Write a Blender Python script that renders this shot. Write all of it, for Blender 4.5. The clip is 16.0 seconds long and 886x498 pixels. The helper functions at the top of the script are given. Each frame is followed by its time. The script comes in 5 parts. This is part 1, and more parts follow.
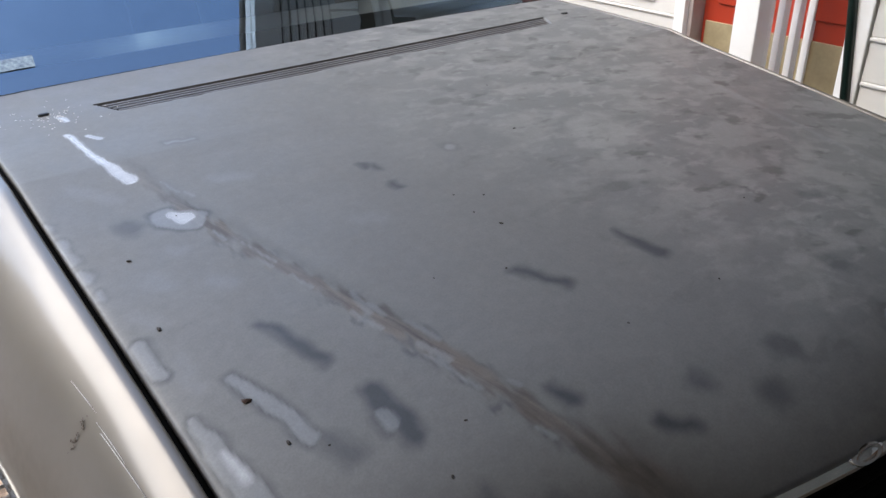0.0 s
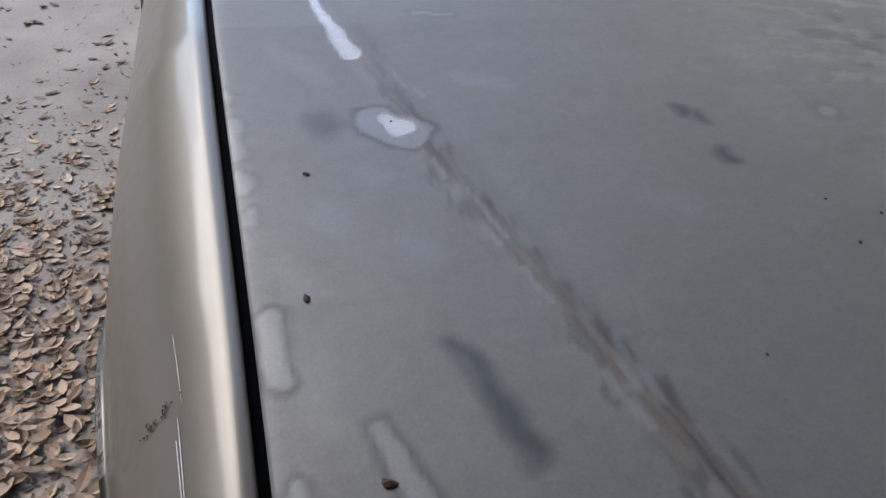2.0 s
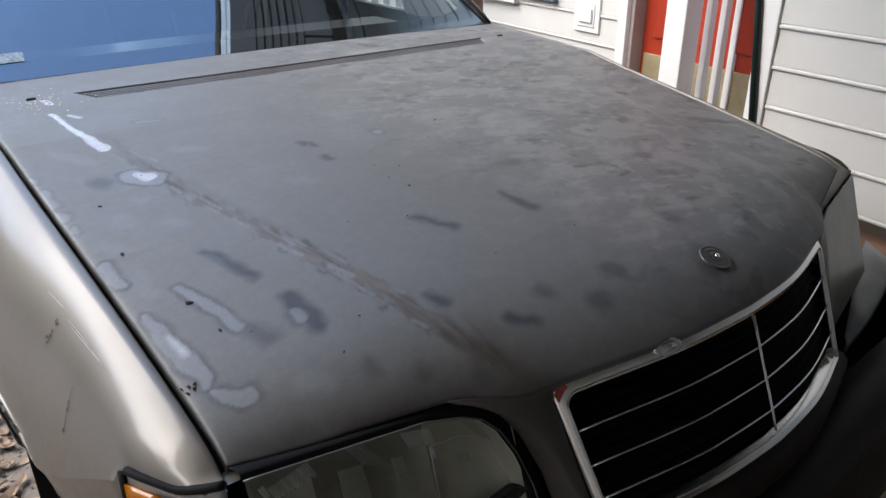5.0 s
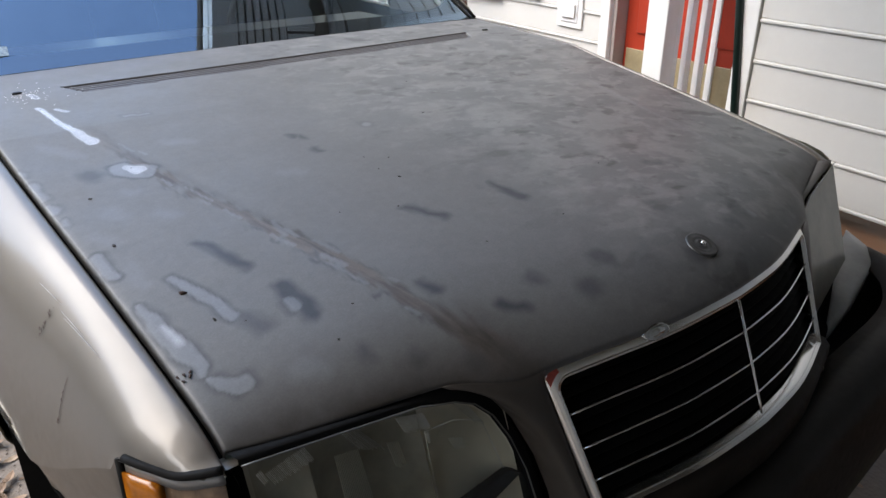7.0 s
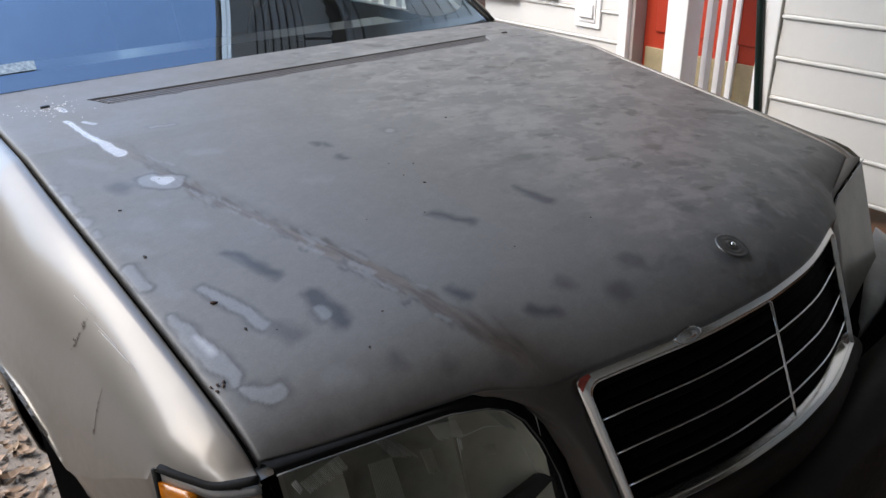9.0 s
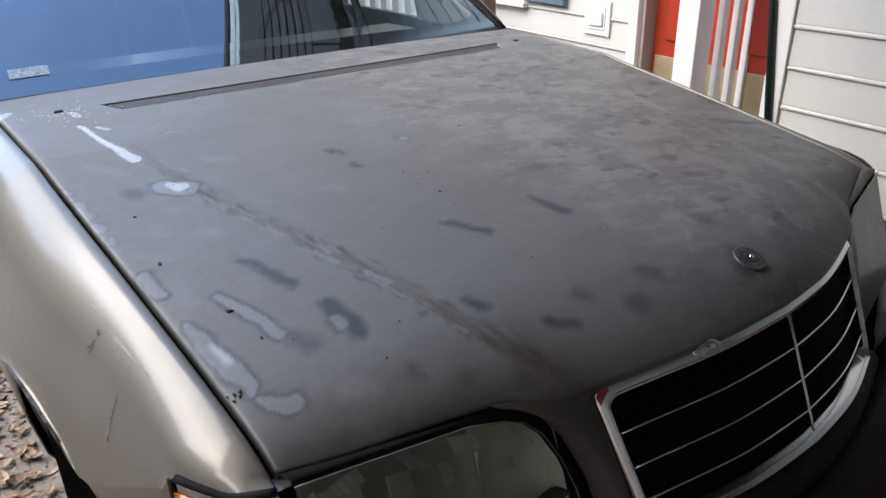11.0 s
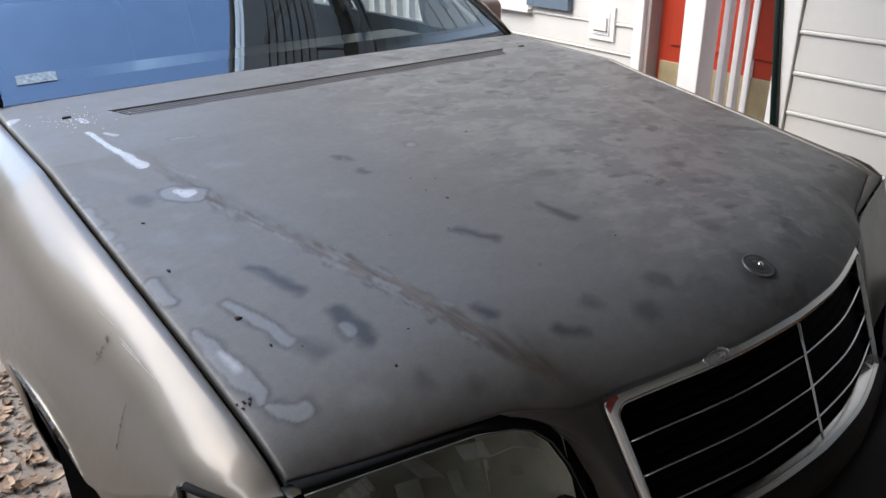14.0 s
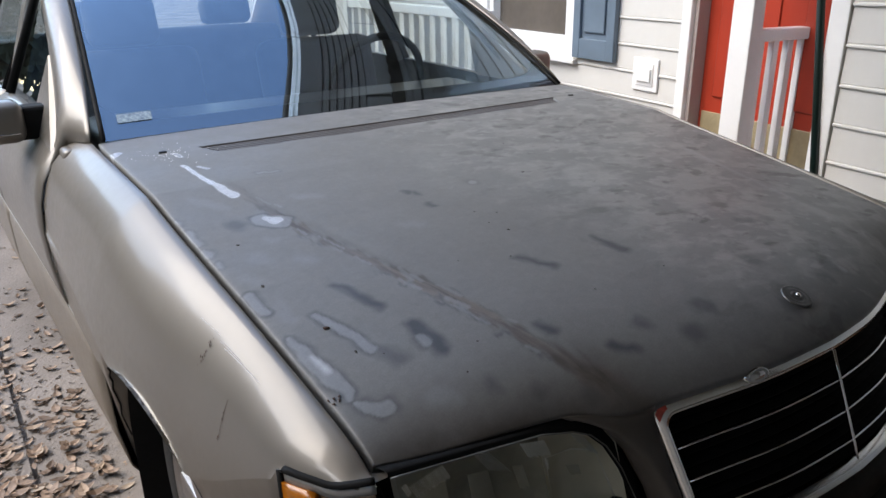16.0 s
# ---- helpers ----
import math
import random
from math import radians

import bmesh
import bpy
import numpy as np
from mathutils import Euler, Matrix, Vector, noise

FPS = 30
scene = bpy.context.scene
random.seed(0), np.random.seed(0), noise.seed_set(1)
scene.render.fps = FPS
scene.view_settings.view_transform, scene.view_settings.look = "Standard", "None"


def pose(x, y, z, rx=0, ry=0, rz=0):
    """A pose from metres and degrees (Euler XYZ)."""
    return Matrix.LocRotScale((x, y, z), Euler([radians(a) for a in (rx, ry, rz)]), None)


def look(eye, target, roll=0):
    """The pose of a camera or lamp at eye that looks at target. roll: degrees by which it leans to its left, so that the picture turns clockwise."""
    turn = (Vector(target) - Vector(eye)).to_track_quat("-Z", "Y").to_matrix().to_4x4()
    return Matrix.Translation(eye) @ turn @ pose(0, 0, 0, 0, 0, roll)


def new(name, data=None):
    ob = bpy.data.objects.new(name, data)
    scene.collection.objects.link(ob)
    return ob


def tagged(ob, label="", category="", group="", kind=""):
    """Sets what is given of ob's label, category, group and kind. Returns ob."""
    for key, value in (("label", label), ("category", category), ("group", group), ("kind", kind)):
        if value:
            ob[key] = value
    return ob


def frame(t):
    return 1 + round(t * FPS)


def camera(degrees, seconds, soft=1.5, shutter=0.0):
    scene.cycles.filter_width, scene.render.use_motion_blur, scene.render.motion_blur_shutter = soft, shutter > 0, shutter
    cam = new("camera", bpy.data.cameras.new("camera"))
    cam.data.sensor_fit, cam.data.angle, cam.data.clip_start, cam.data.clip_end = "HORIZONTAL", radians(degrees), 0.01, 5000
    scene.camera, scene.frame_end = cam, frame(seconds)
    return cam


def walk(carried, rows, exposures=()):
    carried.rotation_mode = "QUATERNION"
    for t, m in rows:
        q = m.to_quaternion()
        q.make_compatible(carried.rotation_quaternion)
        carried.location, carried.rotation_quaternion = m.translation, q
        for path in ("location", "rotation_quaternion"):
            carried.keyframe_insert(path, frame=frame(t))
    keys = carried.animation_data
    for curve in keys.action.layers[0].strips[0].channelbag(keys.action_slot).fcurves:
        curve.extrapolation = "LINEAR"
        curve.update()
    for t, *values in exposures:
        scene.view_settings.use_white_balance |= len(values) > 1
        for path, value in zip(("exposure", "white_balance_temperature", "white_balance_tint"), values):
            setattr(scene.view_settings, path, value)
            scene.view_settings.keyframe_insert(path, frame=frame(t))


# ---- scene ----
cam = camera(61.5, 16.0)
PATH = [
    (0, (-0.793, -0.215, 1.368), (0.248, 1.213, 0.432), -2.0),
    (0.5, (-0.655, -0.254, 1.345), (-0.002, 1.381, 0.397), -3.4),
    (0.7, (-0.666, -0.296, 1.346), (-0.143, 1.37, 0.372), -1.6),
    (1, (-0.62, -0.191, 1.295), (-0.251, 1.48, 0.262), -2.8),
    (1.5, (-0.654, 0.081, 1.264), (-0.18, 1.655, 0.124), 1.9),
    (2, (-0.659, 0.108, 1.254), (-0.229, 1.683, 0.1), 3.2),
    (2.5, (-0.667, -0.096, 1.288), (-0.37, 1.589, 0.252), 0.4),
    (3, (-0.736, -0.252, 1.314), (-0.144, 1.446, 0.439), 1.0),
    (3.2, (-0.778, -0.327, 1.309), (-0.058, 1.336, 0.463), -1.4),
    (3.5, (-0.851, -0.392, 1.347), (0.075, 1.145, 0.463), 0.0),
    (4, (-0.826, -0.476, 1.35), (0.217, 0.995, 0.485), -1.1),
    (4.2, (-0.834, -0.461, 1.348), (0.265, 0.971, 0.487), -0.3),
    (6.3, (-0.886, -0.474, 1.362), (0.248, 0.95, 0.534), 0.2),
    (6.5, (-0.89, -0.471, 1.357), (0.261, 0.94, 0.53), -0.0),
    (7, (-0.881, -0.471, 1.347), (0.268, 0.926, 0.494), 0.1),
    (7.5, (-0.882, -0.473, 1.353), (0.245, 0.955, 0.521), -1.2),
    (8, (-0.884, -0.473, 1.348), (0.25, 0.947, 0.513), -1.1),
    (8.5, (-0.888, -0.467, 1.351), (0.238, 0.957, 0.512), -1.4),
    (9, (-0.889, -0.461, 1.352), (0.223, 0.969, 0.504), -1.5),
    (9.2, (-0.886, -0.456, 1.355), (0.218, 0.974, 0.496), -1.3),
    (11.5, (-0.9, -0.444, 1.357), (0.207, 1.002, 0.531), -1.0),
    (12, (-0.9, -0.448, 1.36), (0.198, 1.008, 0.539), -1.0),
    (12.5, (-0.903, -0.449, 1.36), (0.215, 0.994, 0.542), -0.2),
    (13, (-0.901, -0.445, 1.361), (0.2, 1.016, 0.553), -1.6),
    (13.5, (-0.902, -0.441, 1.358), (0.193, 1.017, 0.537), -1.3),
    (14, (-0.903, -0.438, 1.36), (0.203, 1.01, 0.534), -1.1),
    (14.5, (-0.901, -0.442, 1.365), (0.177, 1.039, 0.562), -3.4),
    (15, (-0.915, -0.443, 1.364), (0.123, 1.078, 0.584), -2.0),
    (15.5, (-0.929, -0.459, 1.372), (0.159, 1.031, 0.6), -1.8),
    (16, (-1.013, -0.508, 1.379), (0.046, 1.032, 0.667), -0.7),
]
SKY, SUN, SUN_TURN, SUN_UP, SUN_SIZE = 0.115, 0.60, -62.0, 48.0, 55.0
EXPOSURES = [(0.0, 2.85, 7650, 10), (1.0, 2.6, 7650, 10), (2.0, 2.5, 7650, 10), (3.5, 2.55, 7650, 10), (4.2, 2.76, 7650, 10), (7.0, 2.92, 7650, 10), (14.5, 2.87, 7650, 10), (16.0, 2.72, 7650, 10)]
walk(cam, [(t, look(eye, target, roll)) for t, eye, target, roll in PATH], EXPOSURES)

# ---- world, sun, exposure ----
world = bpy.data.worlds.new("sky")
scene.world = world
world.use_nodes = True
wn = world.node_tree.nodes
sky = wn.new("ShaderNodeTexSky")
sky.sky_type, sky.sun_disc = "NISHITA", False
sky.dust_density, sky.ozone_density = 0.6, 3.0
sky.sun_elevation, sky.sun_rotation = radians(SUN_UP), radians(SUN_TURN)
world.node_tree.links.new(sky.outputs[0], wn["Background"].inputs[0])
wn["Background"].inputs[1].default_value = SKY
sun = new("sun", bpy.data.lights.new("sun", "SUN"))
sun.data.energy, sun.data.angle, sun.data.color = SUN, radians(SUN_SIZE), (1.0, 0.985, 0.955)
sd = Vector((math.sin(radians(SUN_TURN)) * math.cos(radians(SUN_UP)), math.cos(radians(SUN_TURN)) * math.cos(radians(SUN_UP)), math.sin(radians(SUN_UP))))
sun.matrix_world = look(sd * 20, (0, 0, 0))


# ---- materials ----
def mat(name, color, rough=0.5, metal=0.0, var=0.12, scale=6.0, fine=90.0, bump=0.0, bump_scale=200.0, coat=0.0, tint=None, per_object=0.0, spec=0.5):
    """A surface with colour varying at two scales, roughness variation and fine relief."""
    m = bpy.data.materials.new(name)
    m.use_nodes = True
    n, l = m.node_tree.nodes, m.node_tree.links
    b = n["Principled BSDF"]
    b.inputs["Metallic"].default_value = metal
    b.inputs["Specular IOR Level"].default_value = spec
    b.inputs["Coat Weight"].default_value = coat
    b.inputs["Coat Roughness"].default_value = 0.11
    tc = n.new("ShaderNodeTexCoord")
    big, small = n.new("ShaderNodeTexNoise"), n.new("ShaderNodeTexNoise")
    for t, s, d in ((big, scale, 5), (small, fine, 3)):
        t.inputs["Scale"].default_value, t.inputs["Detail"].default_value = s, d
        l.new(tc.outputs["Object"], t.inputs["Vector"])
    dark = tint or tuple(c * (1 - 2 * var) for c in color)
    light = tuple(min(1, c * (1 + var)) for c in color)
    ramp = n.new("ShaderNodeMix")
    ramp.data_type = "RGBA"
    ramp.inputs["A"].default_value, ramp.inputs["B"].default_value = (*dark, 1), (*light, 1)
    add = n.new("ShaderNodeMath")
    add.operation = "MULTIPLY_ADD"
    add.inputs[1].default_value = 0.35
    l.new(small.outputs["Fac"], add.inputs[0])
    sc = n.new("ShaderNodeMapRange")
    sc.inputs["From Min"].default_value, sc.inputs["From Max"].default_value = 0.3, 0.7
    sc.inputs["To Max"].default_value = 0.65
    l.new(big.outputs["Fac"], sc.inputs["Value"])
    l.new(sc.outputs[0], add.inputs[2])
    last = add
    if per_object:
        info = n.new("ShaderNodeObjectInfo")
        more = n.new("ShaderNodeMath")
        more.operation = "MULTIPLY_ADD"
        more.inputs[1].default_value = per_object
        l.new(info.outputs["Random"], more.inputs[0])
        l.new(add.outputs[0], more.inputs[2])
        last = more
    l.new(last.outputs[0], ramp.inputs["Factor"])
    l.new(ramp.outputs["Result"], b.inputs["Base Color"])
    rr = n.new("ShaderNodeMapRange")
    rr.inputs["To Min"].default_value, rr.inputs["To Max"].default_value = rough * 0.8, min(1, rough * 1.2)
    l.new(small.outputs["Fac"], rr.inputs["Value"])
    l.new(rr.outputs[0], b.inputs["Roughness"])
    if bump:
        t = n.new("ShaderNodeTexNoise")
        t.inputs["Scale"].default_value = bump_scale
        l.new(tc.outputs["Object"], t.inputs["Vector"])
        bp = n.new("ShaderNodeBump")
        bp.inputs["Strength"].default_value, bp.inputs["Distance"].default_value = bump, 0.004
        l.new(t.outputs["Fac"], bp.inputs["Height"])
        l.new(bp.outputs[0], b.inputs["Normal"])
    return m


def glass(name, color=(1, 1, 1), rough=0.0, bare=0.04, mirror=(1, 1, 1)):
    """Thin clear sheet: see-through, with a mirror that grows from its bare value towards grazing."""
    m = bpy.data.materials.new(name)
    m.use_nodes = True
    n, l = m.node_tree.nodes, m.node_tree.links
    n.remove(n["Principled BSDF"])
    tr, gl, mx = n.new("ShaderNodeBsdfTransparent"), n.new("ShaderNodeBsdfGlossy"), n.new("ShaderNodeMixShader")
    tr.inputs[0].default_value = (*color, 1)
    gl.inputs["Color"].default_value = (*mirror, 1)
    gl.inputs["Roughness"].default_value = rough
    lw, pw, ma = n.new("ShaderNodeLayerWeight"), n.new("ShaderNodeMath"), n.new("ShaderNodeMath")
    lw.inputs["Blend"].default_value = 0.5
    pw.operation, ma.operation = "POWER", "MULTIPLY_ADD"
    pw.inputs[1].default_value = 5.0
    ma.inputs[1].default_value, ma.inputs[2].default_value = 1 - bare, bare
    l.new(lw.outputs["Facing"], pw.inputs[0])
    l.new(pw.outputs[0], ma.inputs[0])
    l.new(ma.outputs[0], mx.inputs[0])
    l.new(tr.outputs[0], mx.inputs[1])
    l.new(gl.outputs[0], mx.inputs[2])
    l.new(mx.outputs[0], n["Material Output"].inputs[0])
    return m


PAINT = mat("champagne_metallic_paint", (0.165, 0.148, 0.127), 0.43, 0.36, 0.07, 3.0, 60.0, coat=0.5)
SATIN = mat("worn_chrome", (0.92, 0.91, 0.88), 0.17, 1.0, 0.02, 6.0, 20.0)
BEZEL = mat("silver_grey_bezel", (0.34, 0.34, 0.33), 0.30, 0.4, 0.15)
CHROME = mat("chrome", (0.75, 0.75, 0.74), 0.10, 1.0, 0.06, 14.0, 120.0)
PEWTER = mat("dull_pewter", (0.13, 0.13, 0.128), 0.38, 0.6, 0.2, 60.0, 200.0)
PALE = mat("pale_grey_plastic", (0.30, 0.30, 0.285), 0.35, 0.0, 0.2, 14.0, 60.0)
BLACK = mat("black_rubber", (0.008, 0.008, 0.008), 0.7, 0.0, 0.2, spec=0.15)
VOID = mat("matt_black_slats", (0.004, 0.004, 0.004), 0.8, 0.0, 0.2, spec=0.08)
PLASTIC = mat("black_plastic", (0.02, 0.02, 0.021), 0.35, 0.0, 0.2)
GREY_TRIM = mat("grey_slat_plastic", (0.135, 0.132, 0.135), 0.4, 0.0, 0.15)
# taupe set near black: the shade at the car's front is in it
CLAD = mat("shade_dark_taupe", (0.014, 0.012, 0.010), 0.55, 0.0, 0.2, 9.0, 60.0, spec=0.18)
VINYL = mat("white_vinyl_siding", (0.62, 0.60, 0.56), 0.45, 0.0, 0.05, 1.3, 40.0, bump=0.08, bump_scale=60.0, per_object=0.15)
WHITE = mat("white_paint", (0.78, 0.77, 0.75), 0.4, 0.0, 0.04, 3.0, 60.0)
RED = mat("red_door_paint", (0.36, 0.038, 0.018), 0.35, 0.0, 0.08, 3.0, 70.0)
MARKRED = mat("mottled_red", (0.45, 0.07, 0.05), 0.35, 0.0, 0.3, 90.0, 300.0)
BRASS = mat("tarnished_brass", (0.40, 0.33, 0.20), 0.4, 0.3, 0.2, 9.0, 80.0)
JAMB = mat("pinkish_grey_trim_paint", (0.36, 0.30, 0.28), 0.5, 0.0, 0.08, 4.0, 70.0)
GREENPOLE = mat("dark_green_metal", (0.006, 0.018, 0.015), 0.35, 0.0, 0.2)
BROWNWOOD = mat("brown_wood", (0.12, 0.06, 0.03), 0.6, 0.0, 0.2, 9.0, 80.0)
SHUTTER = mat("slate_blue_shutter_paint", (0.12, 0.165, 0.21), 0.5, 0.0, 0.1, 5.0, 80.0)
CONCRETE = mat("worn_concrete", (0.245, 0.212, 0.186), 0.9, 0.0, 0.20, 1.9, 55.0, bump=1.0, bump_scale=90.0, tint=(0.090, 0.074, 0.062))
FOUND = mat("brown_foundation_paint", (0.20, 0.09, 0.04), 0.8, 0.0, 0.2, 4.0, 60.0, bump=0.3)
SOFFIT = mat("pale_taupe_soffit", (0.80, 0.78, 0.74), 0.5, 0.0, 0.1, 2.0, 50.0)
DARKWALL = mat("weathered_dark_boards", (0.12, 0.098, 0.078), 0.85, 0.0, 0.3, 2.0, 40.0, bump=0.4)
BOARDS = mat("weathered_boards", (0.28, 0.245, 0.21), 0.8, 0.0, 0.25, 2.0, 40.0, bump=0.3)
TYRE = mat("tyre_rubber", (0.006, 0.006, 0.006), 0.9, 0.0, 0.25, 12.0, 90.0)
ALLOY = mat("silver_alloy", (0.5, 0.5, 0.5), 0.3, 0.9, 0.1)
CABIN = mat("grey_upholstery", (0.085, 0.095, 0.105), 0.8, 0.0, 0.15, 8.0, 150.0, bump=0.2)
CLAD2 = mat("taupe_cladding", (0.21, 0.18, 0.145), 0.40, 0.4, 0.1, coat=0.3)
NOSE = mat("brown_grey_worn_paint", (0.085, 0.073, 0.062), 0.42, 0.2, 0.15, 8.0, 90.0)
# brown darkened for the shade under the grille
SILL = mat("shade_dark_brown_paint", (0.020, 0.016, 0.013), 0.6, 0.0, 0.2, 9.0, 80.0, spec=0.12)
AMBER = mat("amber_lens", (0.50, 0.155, 0.012), 0.22, 0.0, 0.3, 30.0, 160.0, coat=0.2)
WINDSHIELD = glass("windscreen_glass", (0.70, 0.75, 0.75), mirror=(0.60, 0.80, 1.0), bare=0.20)
SIDEGLASS = glass("side_window_glass", (0.78, 0.82, 0.80), mirror=(0.8, 0.85, 0.85), bare=0.05)
OLD_LENS = mat("yellowed_lens", (0.090, 0.084, 0.062), 0.32, 0.0, 0.32, 16.0, 90.0, coat=0.2)
CLEAR = glass("clear_lens_glass", (0.8, 0.8, 0.78))


# ---- mesh helpers ----
def link_mesh(name, verts, faces, material, parent=None, label="", smooth=False):
    me = bpy.data.meshes.new(name)
    me.from_pydata([tuple(v) for v in verts], [], faces)
    me.validate()
    me.update()
    if smooth:
        me.shade_smooth()
    ob = new(name, me)
    for m in material if isinstance(material, (list, tuple)) else [material]:
        me.materials.append(m)
    if parent:
        ob.parent = parent
    if label:
        ob["label"] = label
    return ob


def part(name, bm, material, parent=None, label="", smooth=False):
    me = bpy.data.meshes.new(name)
    bm.normal_update()
    bm.to_mesh(me)
    bm.free()
    if smooth:
        me.shade_smooth()
    me.materials.append(material)
    ob = new(name, me)
    if parent:
        ob.parent = parent
    if label:
        ob["label"] = label
    return ob


def box_bm(x0, x1, y0, y1, z0, z1, bevel=0.0, m=None, seg=2):
    bm = bmesh.new()
    bmesh.ops.create_cube(bm, size=1)
    bmesh.ops.scale(bm, vec=(x1 - x0, y1 - y0, z1 - z0), verts=bm.verts)
    bmesh.ops.translate(bm, vec=((x0 + x1) / 2, (y0 + y1) / 2, (z0 + z1) / 2), verts=bm.verts)
    if bevel:
        bmesh.ops.bevel(bm, geom=bm.edges[:], offset=bevel, segments=seg, profile=0.5, affect="EDGES")
    if m:
        bmesh.ops.transform(bm, matrix=m, verts=bm.verts)
    return bm


def sheet(name, grid, material, parent=None, label="", thick=0.0, smooth=True, close=False):
    """A surface through a grid of rows of points; thick gives it an inner skin."""
    rows, cols = len(grid), len(grid[0])
    verts = [p for r in grid for p in r]
    faces = []
    for i in range(rows - 1):
        for j in range(cols - (0 if close else 1)):
            a, b = i * cols + j, i * cols + (j + 1) % cols
            faces.append((a, b, b + cols, a + cols))
    ob = link_mesh(name, verts, faces, material, parent, label, smooth)
    if thick:
        mod = ob.modifiers.new("thick", "SOLIDIFY")
        mod.thickness, mod.offset = thick, -1
    return ob


def tube(name, points, radius, material, parent=None, label="", sides=8, flat=1.0, caps=True):
    """A round bar along points."""
    grid = []
    pts = [Vector(p) for p in points]
    for i, p in enumerate(pts):
        d = (pts[min(i + 1, len(pts) - 1)] - pts[max(i - 1, 0)]).normalized()
        up = Vector((0, 0, 1)) if abs(d.z) < 0.9 else Vector((0, 1, 0))
        a = d.cross(up).normalized()
        b = a.cross(d)
        r = radius[i] if isinstance(radius, (list, tuple)) else radius
        grid.append([p + a * math.cos(k * 2 * math.pi / sides) * r + b * math.sin(k * 2 * math.pi / sides) * r * flat for k in range(sides)])
    n = len(grid)
    verts = [p for r in grid for p in r]
    faces = [(i * sides + k, i * sides + (k + 1) % sides, (i + 1) * sides + (k + 1) % sides, (i + 1) * sides + k) for i in range(n - 1) for k in range(sides)]
    if caps:
        faces += [tuple(range(sides))[::-1], tuple((n - 1) * sides + k for k in range(sides))]
    return link_mesh(name, verts, faces, material, parent, label, True)


def thing(name, label, category, kind="", group="", at=(0, 0, 0)):
    ob = new(name)
    ob.location = at
    return tagged(ob, label, category, group, kind)


# ---- ground ----
def ground_z(y):
    return 0.01 + 0.047 * max(-4.0, min(y, 12.0))
GX0, GX1 = -60.0, 60.0
ys = [-60, -4] + [i * 0.5 for i in range(-7, 24)] + [12, 60]
xs = [GX0, -6, -3, -2, -1, 0, 1, 2, 4, GX1]
ground = sheet("ground", [[(x, y, ground_z(y) - 0.03) for x in xs] for y in ys], CONCRETE)
tagged(ground, "worn grey-brown earth and base under the driveway slabs", "ground", kind="structure")


def slab(x0, x1, y0, y1):
    bm = bmesh.new()
    nx, ny = max(2, int((x1 - x0) / 0.25)), max(2, int((y1 - y0) / 0.25))
    top = [[bm.verts.new((x0 + (x1 - x0) * i / nx, y0 + (y1 - y0) * j / ny, ground_z(y0 + (y1 - y0) * j / ny))) for i in range(nx + 1)] for j in range(ny + 1)]
    for j in range(ny):
        for i in range(nx):
            bm.faces.new((top[j][i], top[j][i + 1], top[j + 1][i + 1], top[j + 1][i]))
    ring = [top[0][i] for i in range(nx + 1)] + [top[j][nx] for j in range(1, ny + 1)] + [top[ny][i] for i in range(nx - 1, -1, -1)] + [top[j][0] for j in range(ny - 1, 0, -1)]
    down = [bm.verts.new(v.co + Vector((0, 0, -0.05))) for v in ring]
    for k in range(len(ring)):
        a, b = k, (k + 1) % len(ring)
        bm.faces.new((ring[b], ring[a], down[a], down[b]))
    return part("slab", bm, CONCRETE, ground)


JOINTS_X = (-7.0, -4.0, -0.98, 1.30)
JOINTS_Y = (-5.0, -0.6, 4.12, 8.2, 12.0)
for a, b in zip(JOINTS_X, JOINTS_X[1:]):
    for c, d in zip(JOINTS_Y, JOINTS_Y[1:]):
        slab(a + 0.007, b - 0.007, c + 0.007, d - 0.007)

# ---- house ----
NEAR = pose(1.41, 0.70, 0, 0, 0, 83)
FAR = pose(1.84, 1.80, 0, 0, 0, 83)
COURSE, BASE = 0.1245, 0.505


def course_profile(h):
    """One lap of siding: flat face, then a cove under the next lap. (outwards, up)"""
    return [(0.0, 0.0), (0.018, 0.0), (0.0200, 0.003), (0.0200, 0.008), (0.0185, 0.0105), (0.0145, 0.0115), (0.0140, 0.0135), (0.0165, 0.0155), (0.0120, h - 0.004), (0.0110, h + 0.002), (0.0, h + 0.002)]


def siding(wall, s0, s1, z0, count, gaps=()):
    """Courses of siding on a wall's outer face, left out where gaps (s0, s1, z0, z1) open."""
    cache = {}
    for k in range(count):
        z = z0 + k * COURSE
        spans = [(s0, s1)]
        for g0, g1, h0, h1 in gaps:
            if z + COURSE * 0.5 > h0 and z + COURSE * 0.5 < h1:
                spans = [p for a, b in spans for p in ((a, min(b, g0)), (max(a, g1), b)) if p[1] - p[0] > 0.02]
        for a, b in spans:
            key = round(b - a, 4)
            if key not in cache:
                prof = course_profile(COURSE)
                verts = [(x, y, zz) for x in (0, b - a) for y, zz in prof]
                n = len(prof)
                faces = [(i, i + 1, n + i + 1, n + i) for i in range(n - 1)] + [tuple(range(n))[::-1], tuple(range(n, 2 * n))]
                me = bpy.data.meshes.new("siding_board")
                me.from_pydata(verts, [], faces)
                me.update()
                me.materials.append(VINYL)
                cache[key] = me
            ob = new("siding_board", cache[key])
            ob.parent = wall
            ob.location = (a, random.uniform(-0.0006, 0.0006), z)


